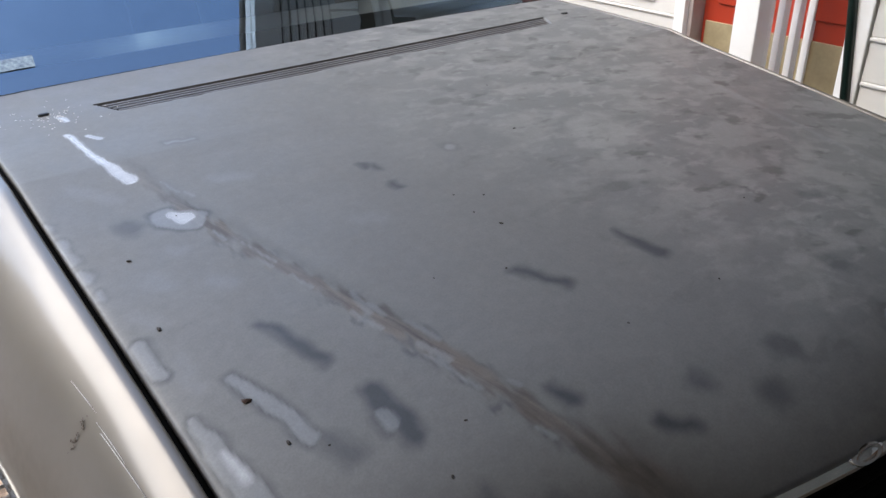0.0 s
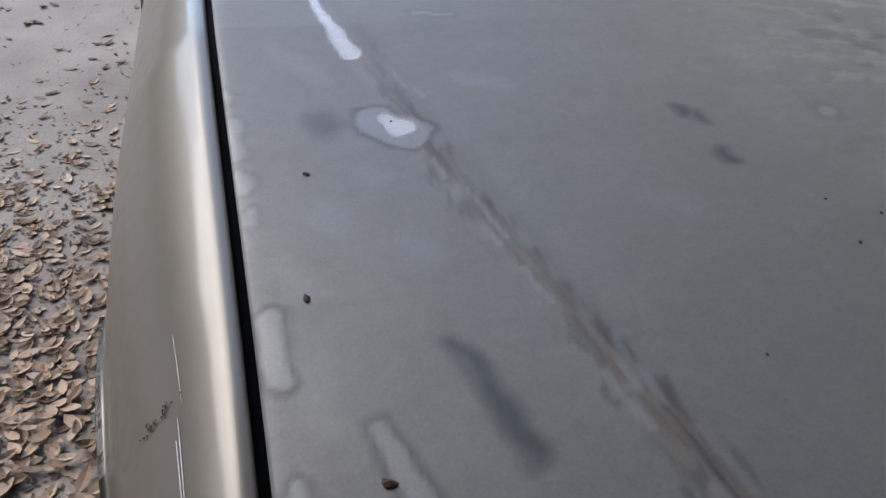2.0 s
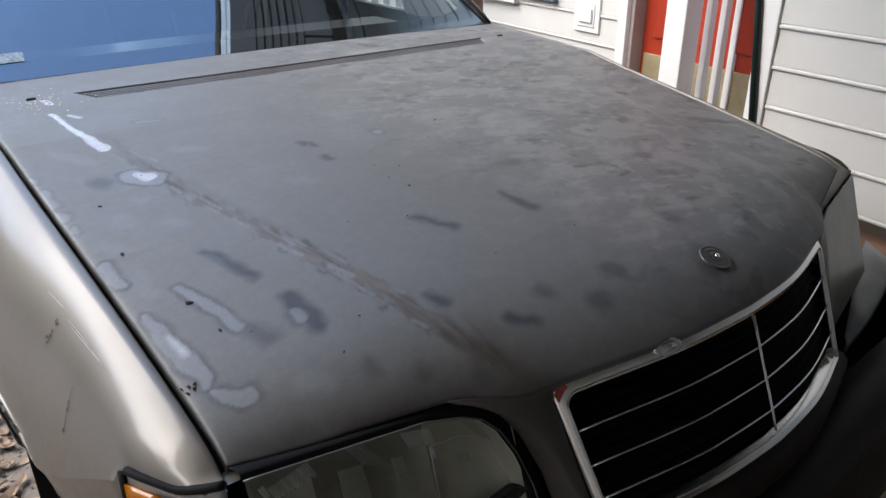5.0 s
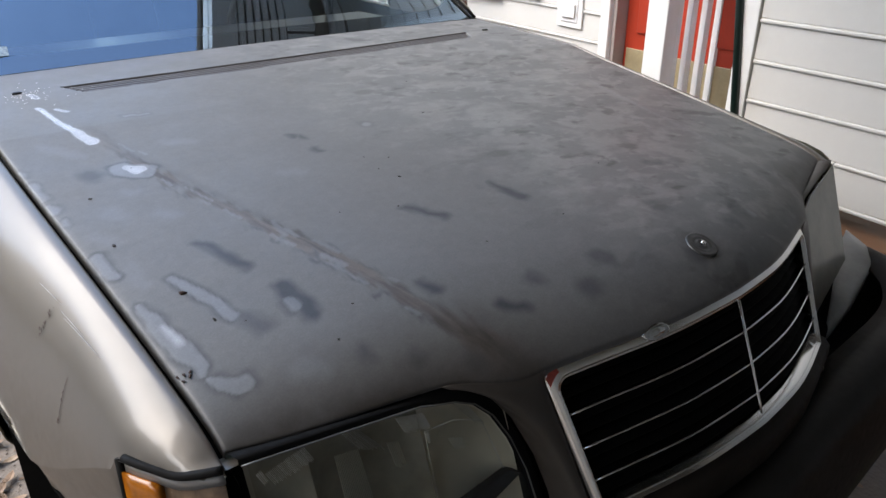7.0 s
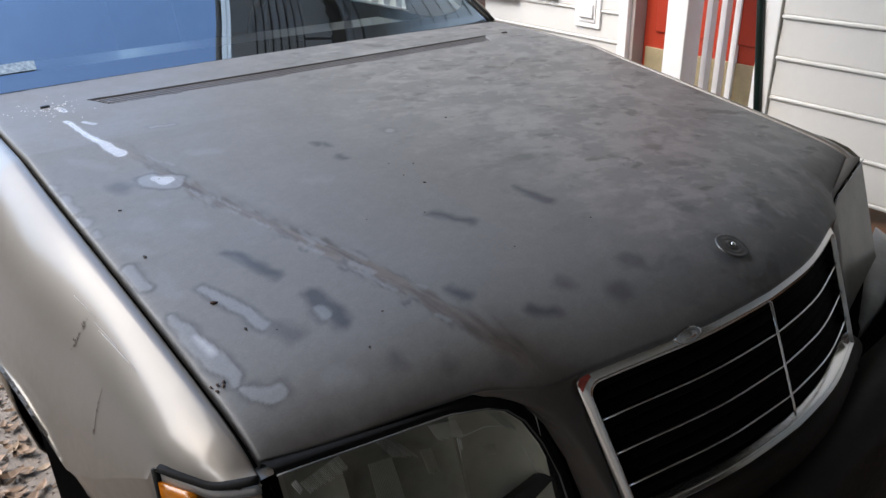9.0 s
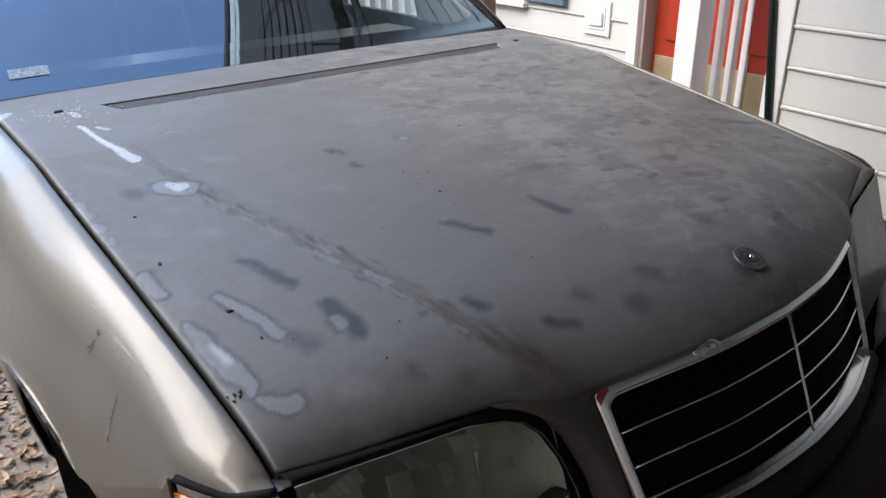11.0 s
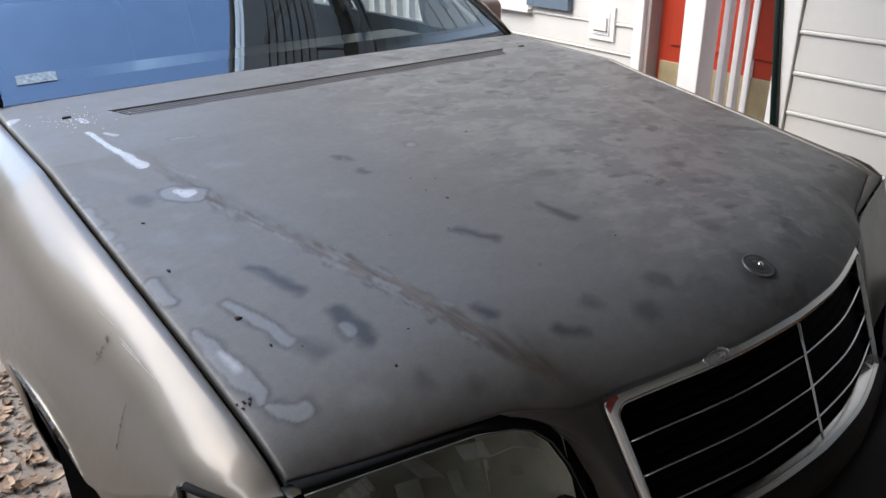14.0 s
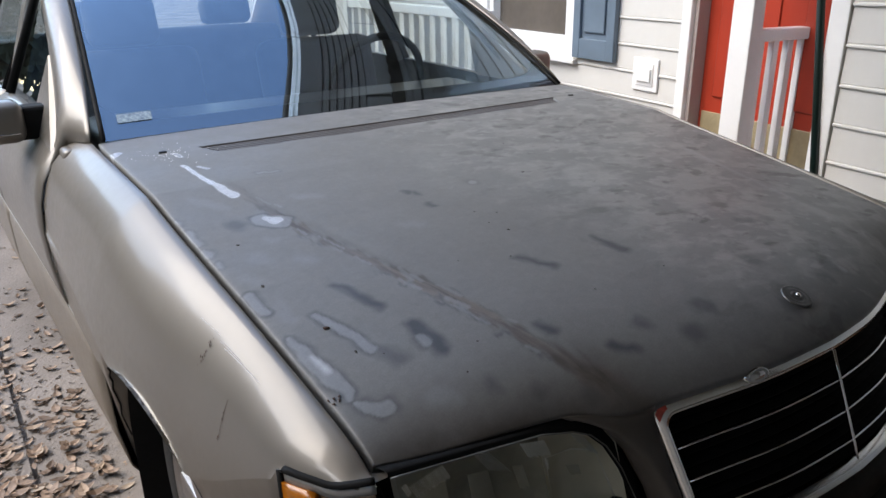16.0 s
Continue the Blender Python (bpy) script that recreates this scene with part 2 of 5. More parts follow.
wall_1 = link_mesh("wall_1", *(lambda b: ([v.co.copy() for v in b.verts], [tuple(v.index for v in f.verts) for f in b.faces]))(box_bm(-5.2, 0.10, -0.15, -0.001, BASE, 3.62)), WHITE)
wall_1.matrix_world = NEAR
tagged(wall_1, "white horizontal lap siding on the house wall beside the car", "wall", kind="structure")
siding(wall_1, -5.2, 0.050, BASE - 0.004, 25)
part("corner_trim", box_bm(0.054, 0.122, -0.16, 0.024, BASE - 0.02, 3.6, 0.004), WHITE, wall_1)
foundation_1 = part("foundation_1", box_bm(-5.2, 0.12, -0.30, 0.05, -0.3, 0.435, 0.006), FOUND)
foundation_1.matrix_world = NEAR
tagged(foundation_1, "brown painted foundation strip under the siding", "foundation", kind="structure")

WIN = (0.70, 1.60, 0.94, 2.20)
wall_2 = new("wall_2")
wall_2.matrix_world = FAR
tagged(wall_2, "white horizontal lap siding wall with a window beyond the porch", "wall", kind="structure")
for k, (a, b, c, d) in enumerate(((-0.145, WIN[0], BASE, 3.62), (WIN[1], 9.0, BASE, 3.62), (WIN[0], WIN[1], BASE, WIN[2]), (WIN[0], WIN[1], WIN[3], 3.62))):
    part("wall_panel", box_bm(a, b, -0.15, -0.001, c, d), WHITE, wall_2)
siding(wall_2, -0.094, 9.0, BASE, 25, [(WIN[0] - 0.04, WIN[1] + 0.04, WIN[2] - 0.04, WIN[3] + 0.04)])
part("corner_trim", box_bm(-0.148, -0.094, -0.16, 0.026, BASE - 0.02, 3.6, 0.004), WHITE, wall_2)
foundation_2 = part("foundation_2", box_bm(-0.16, 9.0, -0.30, 0.05, -0.3, 0.435, 0.006), FOUND)
foundation_2.matrix_world = FAR
tagged(foundation_2, "brown painted foundation strip under the siding", "foundation", kind="structure")

# window
window_1 = thing("window_1", "white vinyl window with dim brownish glass", "window", "structure")
window_1.matrix_world = FAR
PANE = mat("dim_window_glass", (0.10, 0.085, 0.07), 0.06, 0.0, 0.2, 2.0, 30.0)
s0, s1, z0, z1 = WIN
for a, b, c, d in ((s0 - 0.04, s0 + 0.03, z0 - 0.04, z1 + 0.04), (s1 - 0.03, s1 + 0.04, z0 - 0.04, z1 + 0.04), (s0 + 0.03, s1 - 0.03, z0 - 0.04, z0 + 0.03), (s0 + 0.03, s1 - 0.03, z1 - 0.03, z1 + 0.04)):
    part("window_frame", box_bm(a, b, -0.10, 0.03, c, d, 0.006), WHITE, window_1)
for a, b, c, d in ((s0 + 0.03, s0 + 0.075, z0 + 0.03, z1 - 0.03), (s1 - 0.075, s1 - 0.03, z0 + 0.03, z1 - 0.03), (s0 + 0.075, s1 - 0.075, z0 + 0.03, z0 + 0.07), (s0 + 0.075, s1 - 0.075, 1.55, 1.59), (s0 + 0.075, s1 - 0.075, z1 - 0.07, z1 - 0.03)):
    part("sash", box_bm(a, b, -0.09, 0.008, c, d, 0.004), WHITE, window_1)
part("window_sill", box_bm(s0 - 0.06, s1 + 0.06, -0.02, 0.05, z0 - 0.062, z0 - 0.04, 0.004), WHITE, window_1)
for c, d in ((z0 + 0.07, 1.55), (1.59, z1 - 0.07)):
    part("pane", box_bm(s0 + 0.075, s1 - 0.075, -0.05, -0.044, c, d), PANE, window_1)

# shutter
shutter = thing("window_shutter", "slate blue louvre-panelled wooden window shutter, slightly weathered", "shutter")
shutter.matrix_world = FAR
a, b, c, d = 0.325, 0.655, 0.915, 2.23
part("stile", box_bm(a, a + 0.055, 0.019, 0.048, c, d, 0.003), SHUTTER, shutter)
part("stile", box_bm(b - 0.055, b, 0.019, 0.048, c, d, 0.003), SHUTTER, shutter)
for z, w in ((c, 0.10), (1.50, 0.08), (d - 0.09, 0.09)):
    part("rail", box_bm(a + 0.055, b - 0.055, 0.019, 0.047, z, z + w, 0.003), SHUTTER, shutter)
for z, w in ((c + 0.10, 1.50), (1.58, d - 0.09)):
    part("panel", box_bm(a + 0.055, b - 0.055, 0.019, 0.030, z, w), SHUTTER, shutter)
    part("raised_panel", box_bm(a + 0.085, b - 0.085, 0.030, 0.042, z + 0.03, w - 0.03, 0.008), SHUTTER, shutter)

# outlet block
outlet = thing("outdoor_outlet", "white square outlet cover on a siding mounting block", "outlet")
outlet.matrix_world = FAR
part("mounting_block", box_bm(0.023, 0.193, 0.016, 0.027, 0.805, 0.958, 0.004), WHITE, outlet)
part("cover", box_bm(0.050, 0.166, 0.027, 0.032, 0.830, 0.935, 0.003), WHITE, outlet)
part("lid", box_bm(0.060, 0.150, 0.032, 0.042, 0.850, 0.912, 0.004), WHITE, outlet)

# porch: floor, door wall, door
porch_floor = part("porch_floor", box_bm(-0.95, 0.10, -1.2, 0.42, 0.33, 0.50, 0.006), BROWNWOOD)
porch_floor.matrix_world = FAR
tagged(porch_floor, "brown boards of the small recessed porch", "porch floor", kind="structure")
wall_3 = new("wall_3")
wall_3.matrix_world = FAR
tagged(wall_3, "white wall round the recessed front door", "wall", kind="structure")
part("wall_panel", box_bm(-1.6, -1.09, -0.30, -0.11, 0.5, 3.6), WHITE, wall_3)
part("wall_panel", box_bm(-1.09, -0.15, -0.30, -0.11, 2.56, 3.6), WHITE, wall_3)
part("door_jamb", box_bm(-0.170, -0.149, -0.12, 0.004, 0.5, 2.56, 0.003), JAMB, wall_3)
part("door_jamb", box_bm(-1.09, -1.06, -0.20, -0.09, 0.5, 2.56, 0.004), BROWNWOOD, wall_3)
door_1 = thing("door_1", "red painted front door with a tarnished brass kick plate", "door", "structure")
door_1.matrix_world = FAR
part("door_leaf", box_bm(-1.058, -0.171, -0.100, -0.060, 0.52, 2.54, 0.004), RED, door_1)
for a, b in ((-0.96, -0.66), (-0.54, -0.24)):
    for c, d in ((0.82, 1.30), (1.42, 2.36)):
        part("panel", box_bm(a, b, -0.060, -0.051, c, d, 0.006), RED, door_1)
part("kick_plate", box_bm(-1.03, -0.19, -0.060, -0.054, 0.535, 0.752, 0.002), BRASS, door_1, "tarnished brass kick plate")
part("knob", box_bm(-1.01, -0.96, -0.060, 0.004, 1.46, 1.51, 0.02), BRASS, door_1)

# post and railing of the porch
porch_post = thing("porch_post", "white square porch post", "post")
porch_post.matrix_world = pose(1.5356, 1.2024, 0.0, 0, 0, 83)
part("shaft", box_bm(-0.0475, 0.0475, -0.031, 0.031, 0.50, 3.6, 0.004), WHITE, porch_post)
part("base_collar", box_bm(-0.058, 0.058, -0.042, 0.042, 0.44, 0.54, 0.006), WHITE, porch_post)
railing = thing("porch_railing", "white wooden porch railing with square balusters", "railing")
railing.matrix_world = pose(1.585, 1.185, 0, 0, 0, -10)
part("top_rail", box_bm(-0.02, 0.44, -0.032, 0.032, 1.10, 1.145, 0.006), WHITE, railing)
part("bottom_rail", box_bm(-0.02, 0.44, -0.025, 0.025, 0.52, 0.56, 0.006), WHITE, railing)
for i in range(6):
    x = 0.012 + i * 0.075
    part("baluster", box_bm(x - 0.014, x + 0.014, -0.014, 0.014, 0.56, 1.10, 0.002), WHITE, railing)
pole = tube("pole", [(1.378, 0.690, ground_z(0.69)), (1.397, 0.830, 1.058), (1.425, 1.045, 2.6)], 0.0135, GREENPOLE)
tagged(pole, "thin dark green metal pole leaning by the porch", "pole")

# eaves and roof
eave = thing("eaves", "taupe slatted soffit and white gutter along the roof edge", "eaves", "structure")
eave.matrix_world = NEAR
EAVE_Z, EAVE_END = 3.62, 10.3
part("soffit_panel", box_bm(-5.2, EAVE_END, 0.405, 0.54, EAVE_Z - 0.004, EAVE_Z + 0.015, 0.003), SOFFIT, eave, "flat taupe board at the roof edge")
for k in range(6):
    part("soffit_board", box_bm(-5.2, EAVE_END, 0.110 + k * 0.049, 0.110 + k * 0.049 + 0.037, EAVE_Z, EAVE_Z + 0.015, 0.006), SOFFIT, eave)
part("soffit_board", box_bm(-5.2, EAVE_END, 0.02, 0.56, EAVE_Z + 0.03, EAVE_Z + 0.045), DARKWALL, eave, "dark backing above the soffit boards")
for k in range(11):
    a = 0.135 + k * 0.93
    part("ceiling_panel", box_bm(a, a + 0.91, -0.075, 0.100, EAVE_Z + 0.004, EAVE_Z + 0.016, 0.003), WHITE, eave, "white porch ceiling panel")
    part("ceiling_batten", box_bm(a + 0.44, a + 0.46, -0.075, 0.100, EAVE_Z - 0.004, EAVE_Z + 0.004, 0.002), WHITE, eave)
scallop = [(0.135 + 0.02 * k, -0.080 + 0.018 * abs(math.sin(k * 0.52))) for k in range(500)]
link_mesh("scalloped_trim", [(x, y, EAVE_Z - 0.012) for x, y in scallop] + [(x, -0.150, EAVE_Z - 0.012) for x, y in scallop] + [(x, y, EAVE_Z + 0.004) for x, y in scallop], [(k, k + 1, 501 + k, 500 + k) for k in range(499)] + [(k, k + 1, 1001 + k, 1000 + k) for k in range(499)], DARKWALL, eave, "dark scalloped edging under the eaves")
for a, b in ((-0.190, -0.155), (-0.255, -0.205)):
    part("frieze_board", box_bm(0.135, EAVE_END, a, b, EAVE_Z - 0.02, EAVE_Z + 0.01, 0.004), WHITE, eave)
part("gutter_front", box_bm(-5.2, EAVE_END, 0.542, 0.560, 3.600, 3.74, 0.005), WHITE, eave)
roof = sheet("roof", [[NEAR @ Vector((s, 0.545 - r * 0.866, 3.76 + r * 0.5)) for s in (-5.4, 0, 5, 10.5)] for r in (0, 2, 4, 6)], DARKWALL, thick=0.05)
tagged(roof, "dark shingled house roof", "roof", kind="structure")

# unseen wall and roof behind the camera, added to shade the car's front
wall_4 = part("wall_4", box_bm(-2.9, 1.2, -1.75, -1.60, -0.4, 2.50), BOARDS)
tagged(wall_4, "unseen grey-brown board wall added to set the light on the car's front", "wall", kind="structure")
shade_boards = thing("carport_roof", "unseen dark boarded roof added to shade the front of the car", "roof", "structure")
for k in range(12):
    x0 = -3.1 + k * 0.4
    part("roof_board", box_bm(x0, x0 + 0.39, -1.75, 0.95 if x0 < -1.4 else 1.18, 2.50, 2.54), DARKWALL, shade_boards)

# unseen dark planting beside and across the drive, added to block low sky light
HEDGE = mat("dark_evergreen_leaves", (0.045, 0.052, 0.03), 0.7, 0.0, 0.4, 3.0, 30.0, bump=0.6, bump_scale=40.0)
rng = random.Random(5)


def planting(name, label, count, place, tall):
    verts, faces = [], []
    for k in range(count):
        t, across = rng.random(), rng.uniform(-1, 1)
        x, y = place(t, across)
        top = tall + 0.16 * tall * math.sin(t * 41) + 0.10 * tall * math.sin(t * 97 + 1)
        p = Vector((x, y, ground_z(y) + top * rng.random() ** 0.75))
        a = Vector((rng.uniform(-1, 1), rng.uniform(-1, 1), rng.uniform(-1, 1))).normalized()
        b = a.orthogonal().normalized()
        s = rng.uniform(0.24, 0.52)
        o = len(verts)
        verts.extend((p - a * s, p - b * s * 0.5, p + a * s, p + b * s * 0.5))
        faces.append((o, o + 1, o + 2, o + 3))
    tagged(link_mesh(name, verts, faces, HEDGE), label, "hedge", kind="stuff")


planting("hedge", "unseen tall dark evergreens added beyond the driveway to darken reflections", 16000, lambda t, c: (-11.5 + 0.9 * c, -9 + 42 * t), 6.0)
planting("hedge", "unseen dark evergreens added across the drive's end to block low sky", 7000, lambda t, c: (-12 + 17 * t, 33 + c), 5.0)

# railing of the next porch, beyond the car
far_railing = thing("porch_railing", "white porch railing beyond the car, seen through its glass", "railing")
far_railing.matrix_world = pose(1.52, 2.72, 0, 0, 0, 84)
part("top_rail", box_bm(0, 1.9, -0.035, 0.035, 1.10, 1.155, 0.006), WHITE, far_railing)
part("bottom_rail", box_bm(0, 1.9, -0.025, 0.025, 0.58, 0.625, 0.006), WHITE, far_railing)
for i in range(14):
    x = 0.03 + i * 0.14
    part("baluster", box_bm(x - 0.019, x + 0.019, -0.019, 0.019, 0.625, 1.10, 0.002), WHITE, far_railing)
part("end_post", box_bm(1.9, 1.98, -0.04, 0.04, 0.2, 1.2, 0.006), WHITE, far_railing)
# ---- car ----
def smooth(a, b, t):
    t = max(0.0, min(1.0, (t - a) / (b - a)))
    return t * t * (3 - 2 * t)


def bow(x):
    """Front line of the nose in plan."""
    return -0.035 + 0.35 * x * x + 0.013 * smooth(0.1, 0.32, abs(x)) * (1 - smooth(0.34, 0.5, abs(x)))


def lip(x):
    """Front edge of the bonnet: over the grille, then back over the headlight."""
    a = abs(x)
    return bow(a) + (0.070 + 0.30 * (a - 0.44) - bow(a)) * smooth(0.34, 0.44, a)


def gap_x(y):
    """Half width of the bonnet at the wing gap."""
    return 0.673 + 0.042 * smooth(0.05, 1.30, y)


def crease_x(y):
    return 0.355 + 0.235 * max(0, min(1.05, y))


def hood_z(x, y):
    a = abs(x)
    q = min(a, 0.80) ** 2
    e = math.exp(-max(y - bow(a), 0) / 0.06)
    z = 0.9255 + 0.0674 * y - 0.0069 * y * y + q * (-0.2871 * max(0.9 - y, 0) + 0.004) + 0.007 * smooth(0.75, 1.15, y) + e * (-0.055 + 0.32 * q * q)
    z -= 0.016 * math.exp(-max(y - lip(x), 0) / 0.03) * smooth(0.30, 0.45, a)
    c = crease_x(y)
    fade = smooth(0.0, 0.25, y) * (1 - 0.6 * smooth(0.6, 1.2, y))
    z += 0.0016 * fade * math.exp(-(((a - c) / 0.014) ** 2)) + 0.0015 * fade * smooth(c + 0.03, c - 0.05, a)
    z -= 0.004 * math.exp(-max(gap_x(y) - a, 0) / 0.005)
    return z


SCREEN_Y = 1.318


def screen_base(x):
    return SCREEN_Y + 0.015 - 0.03 * (x / 0.72) ** 2


car = thing("car", "champagne metallic saloon car with a sanded dull grey bonnet", "car")

# marks left by sanding: chains of (x, y, radius) in the bonnet's plan
SHINY = [((-0.600, 1.040, 0.004), (-0.589, 0.925, 0.005)), ((-0.586, 0.918, 0.006), (-0.568, 0.840, 0.010)), ((-0.592, 1.130, 0.006), (-0.586, 1.105, 0.005)), ((-0.575, 1.020, 0.004), (-0.562, 0.998, 0.003)), ((-0.706, 1.180, 0.010), (-0.698, 1.195, 0.010)), ((-0.552, 0.722, 0.008), (-0.541, 0.705, 0.011))]
GLINT = [((-0.652, 0.336, 0.003), (-0.648, 0.300, 0.0045))]
LIGHT = [((-0.562, 0.722, 0.019), (-0.537, 0.698, 0.021)),
         ((-0.670, 0.515, 0.0085), (-0.667, 0.463, 0.0065)),
         ((-0.611, 0.413, 0.0048), (-0.591, 0.352, 0.0066), (-0.580, 0.296, 0.0070)),
         ((-0.661, 0.390, 0.0040), (-0.658, 0.346, 0.0100), (-0.651, 0.290, 0.0125), (-0.644, 0.250, 0.0072), (-0.648, 0.238, 0.0050)),
         ((-0.645, 0.225, 0.0042), (-0.634, 0.208, 0.0090), (-0.618, 0.195, 0.0125)),
         ((-0.514, 0.276, 0.0070), (-0.516, 0.258, 0.0074))]
FAINT = [((-0.688, 0.742, 0.006), (-0.686, 0.697, 0.006)), ((-0.683, 0.664, 0.008), (-0.682, 0.656, 0.008)), ((-0.677, 0.622, 0.004), (-0.677, 0.614, 0.004)), ((-0.695, 0.790, 0.004), (-0.688, 0.778, 0.004)), ((-0.485, 0.924, 0.003), (-0.445, 0.916, 0.003)), ((-0.136, 0.662, 0.009), (-0.135, 0.657, 0.009)), ((0.169, 0.045, 0.007), (0.170, 0.041, 0.007))]
CLOUDY = [((-0.641, 0.472, 0.007), (-0.642, 0.440, 0.010)), ((-0.622, 0.608, 0.012), (-0.609, 0.588, 0.012)), ((-0.660, 0.560, 0.010), (-0.640, 0.535, 0.008)), ((-0.580, 0.650, 0.008), (-0.572, 0.640, 0.010)), ((-0.512, 0.618, 0.008), (-0.508, 0.608, 0.007)), ((-0.648, 0.445, 0.008), (-0.640, 0.425, 0.010)), ((-0.560, 0.560, 0.012), (-0.548, 0.545, 0.008)), ((-0.600, 0.800, 0.010), (-0.640, 0.850, 0.012)), ((-0.470, 0.780, 0.012), (-0.430, 0.760, 0.010)), ((-0.560, 0.170, 0.014), (-0.540, 0.160, 0.012)), ((-0.360, 0.560, 0.012), (-0.340, 0.545, 0.014))]
DARK = [((-0.550, 0.462, 0.0060), (-0.524, 0.372, 0.0095)), ((-0.508, 0.305, 0.012), (-0.505, 0.236, 0.013)), ((-0.280, 0.347, 0.0075), (-0.254, 0.290, 0.0085)), ((-0.130, 0.325, 0.0060), (-0.125, 0.262, 0.0110)), ((-0.318, 0.098, 0.0087), (-0.300, 0.078, 0.0067)), ((-0.373, 0.192, 0.0054), (-0.370, 0.168, 0.0089)), ((-0.272, 0.614, 0.007), (-0.272, 0.598, 0.008)), ((-0.278, 0.690, 0.006), (-0.276, 0.682, 0.006)), ((-0.266, 0.676, 0.005), (-0.264, 0.664, 0.006))]
DUSK = [((-0.491, 0.148, 0.009), (-0.491, 0.140, 0.009)), ((-0.446, 0.108, 0.008), (-0.445, 0.102, 0.008)), ((-0.392, 0.069, 0.011), (-0.390, 0.063, 0.012)), ((0.158, 0.238, 0.008), (0.182, 0.225, 0.008)), ((0.024, 0.126, 0.014), (0.030, 0.118, 0.014)), ((-0.157, 0.086, 0.014), (-0.150, 0.078, 0.014)), ((-0.259, 0.109, 0.010), (-0.255, 0.102, 0.010)), ((-0.210, 0.058, 0.014), (-0.205, 0.052, 0.014)), ((-0.611, 0.733, 0.016), (-0.605, 0.720, 0.016)), ((-0.572, 0.285, 0.010), (-0.560, 0.255, 0.014)), ((0.155, 0.050, 0.016), (0.150, 0.060, 0.016)), ((0.10, 0.045, 0.012), (0.11, 0.038, 0.012)), ((-0.030, 0.022, 0.012), (-0.020, 0.016, 0.012))]
SLIVER = [((-0.524, 0.655, 0.002), (-0.518, 0.628, 0.003)), ((-0.502, 0.559, 0.002), (-0.496, 0.540, 0.002)), ((-0.488, 0.513, 0.002), (-0.479, 0.477, 0.003)), ((-0.448, 0.438, 0.0035), (-0.451, 0.396, 0.005)), ((-0.444, 0.409, 0.002), (-0.441, 0.382, 0.003)), ((-0.466, 0.412, 0.0025), (-0.455, 0.367, 0.003)), ((-0.428, 0.359, 0.0025), (-0.418, 0.311, 0.003)), ((-0.436, 0.322, 0.004), (-0.428, 0.282, 0.005)), ((-0.440, 0.303, 0.002), (-0.426, 0.233, 0.002)), ((-0.399, 0.222, 0.002), (-0.395, 0.212, 0.003)), ((-0.414, 0.166, 0.002), (-0.408, 0.148, 0.003)), ((-0.535, 0.811, 0.002), (-0.525, 0.772, 0.0025)), ((-0.517, 0.768, 0.002), (-0.511, 0.749, 0.0025)), ((-0.505, 0.610, 0.0015), (-0.490, 0.545, 0.002))]

NU, NV = 430, 380
uu, vv = np.meshgrid(np.linspace(-1, 1, NU + 1), np.linspace(0, 1, NV + 1))
hood_verts = []
for j in range(NV + 1):
    v = j / NV
    for i in range(NU + 1):
        u = 2 * i / NU - 1
        x = u * 0.69
        for _ in range(2):
            y0 = lip(x)
            y = y0 + (screen_base(x) - 0.0015 - y0) * v
            x = u * (gap_x(y) - 0.004)
        hood_verts.append((x, y, hood_z(x, y)))
hv = np.array(hood_verts)
HX, HY = hv[:, 0], hv[:, 1]
# the recess of the air slot behind the bonnet's middle
SLOT_X, SLOT_Y0, SLOT_Y1 = 0.508, 1.105, 1.160
inside = np.clip((SLOT_X + 0.025 * (HY - SLOT_Y0) / 0.054 - np.abs(HX - 0.008)) / 0.004, 0, 1) * np.clip((HY - SLOT_Y0) / 0.004, 0, 1) * np.clip((SLOT_Y1 - HY) / 0.004, 0, 1)
hv[:, 2] -= 0.030 * inside


def wobble(x, y, size, amount, seed):
    r = np.random.RandomState(seed)
    out = 0 * x
    for k in range(5):
        a, p, f = r.uniform(0, 6.28), r.uniform(0, 6.28), r.uniform(0.6, 1.9) / size
        out = out + np.sin((x * math.cos(a) + y * math.sin(a)) * f * 6.28 + p) / 2.2
    return out * amount


WX = HX + wobble(HX, HY, 0.034, 0.0022, 1) + wobble(HX, HY, 0.012, 0.0005, 3)
WY = HY + wobble(HX, HY, 0.034, 0.0028, 2) + wobble(HX, HY, 0.012, 0.0006, 4)


def capsule(marks, soft, grow=0.0, rough=1.0):
    out = 0 * HX
    px, py = HX + (WX - HX) * rough, HY + (WY - HY) * rough
    for chain in marks:
        for (x0, y0, r0), (x1, y1, r1) in zip(chain, chain[1:]):
            dx, dy = x1 - x0, y1 - y0
            t = np.clip(((px - x0) * dx + (py - y0) * dy) / (dx * dx + dy * dy), 0, 1)
            d = np.hypot(px - x0 - t * dx, py - y0 - t * dy) - r0 - (r1 - r0) * t - grow
            out = np.maximum(out, np.clip(0.5 - d / soft, 0, 1))
    return out


gloss = np.maximum(capsule(SHINY, 0.004, 0.0, 0.6), 0.8 * capsule(GLINT, 0.008))
light = np.maximum(np.maximum(capsule(LIGHT, 0.0035, 0.0, 0.6), 0.8 * capsule(FAINT, 0.006)), 0.45 * capsule(CLOUDY, 0.016))
halo = np.maximum(capsule(LIGHT, 0.010, 0.005), 0.6 * capsule(FAINT, 0.012, 0.005)) - light
dark = np.maximum(np.maximum(1.0 * capsule(DARK, 0.013), 0.65 * capsule(DUSK, 0.016)), 0.8 * np.clip(halo, 0, 1))
light = np.maximum(light, 0.75 * capsule(SLIVER, 0.0025, 0.0, 0.35))
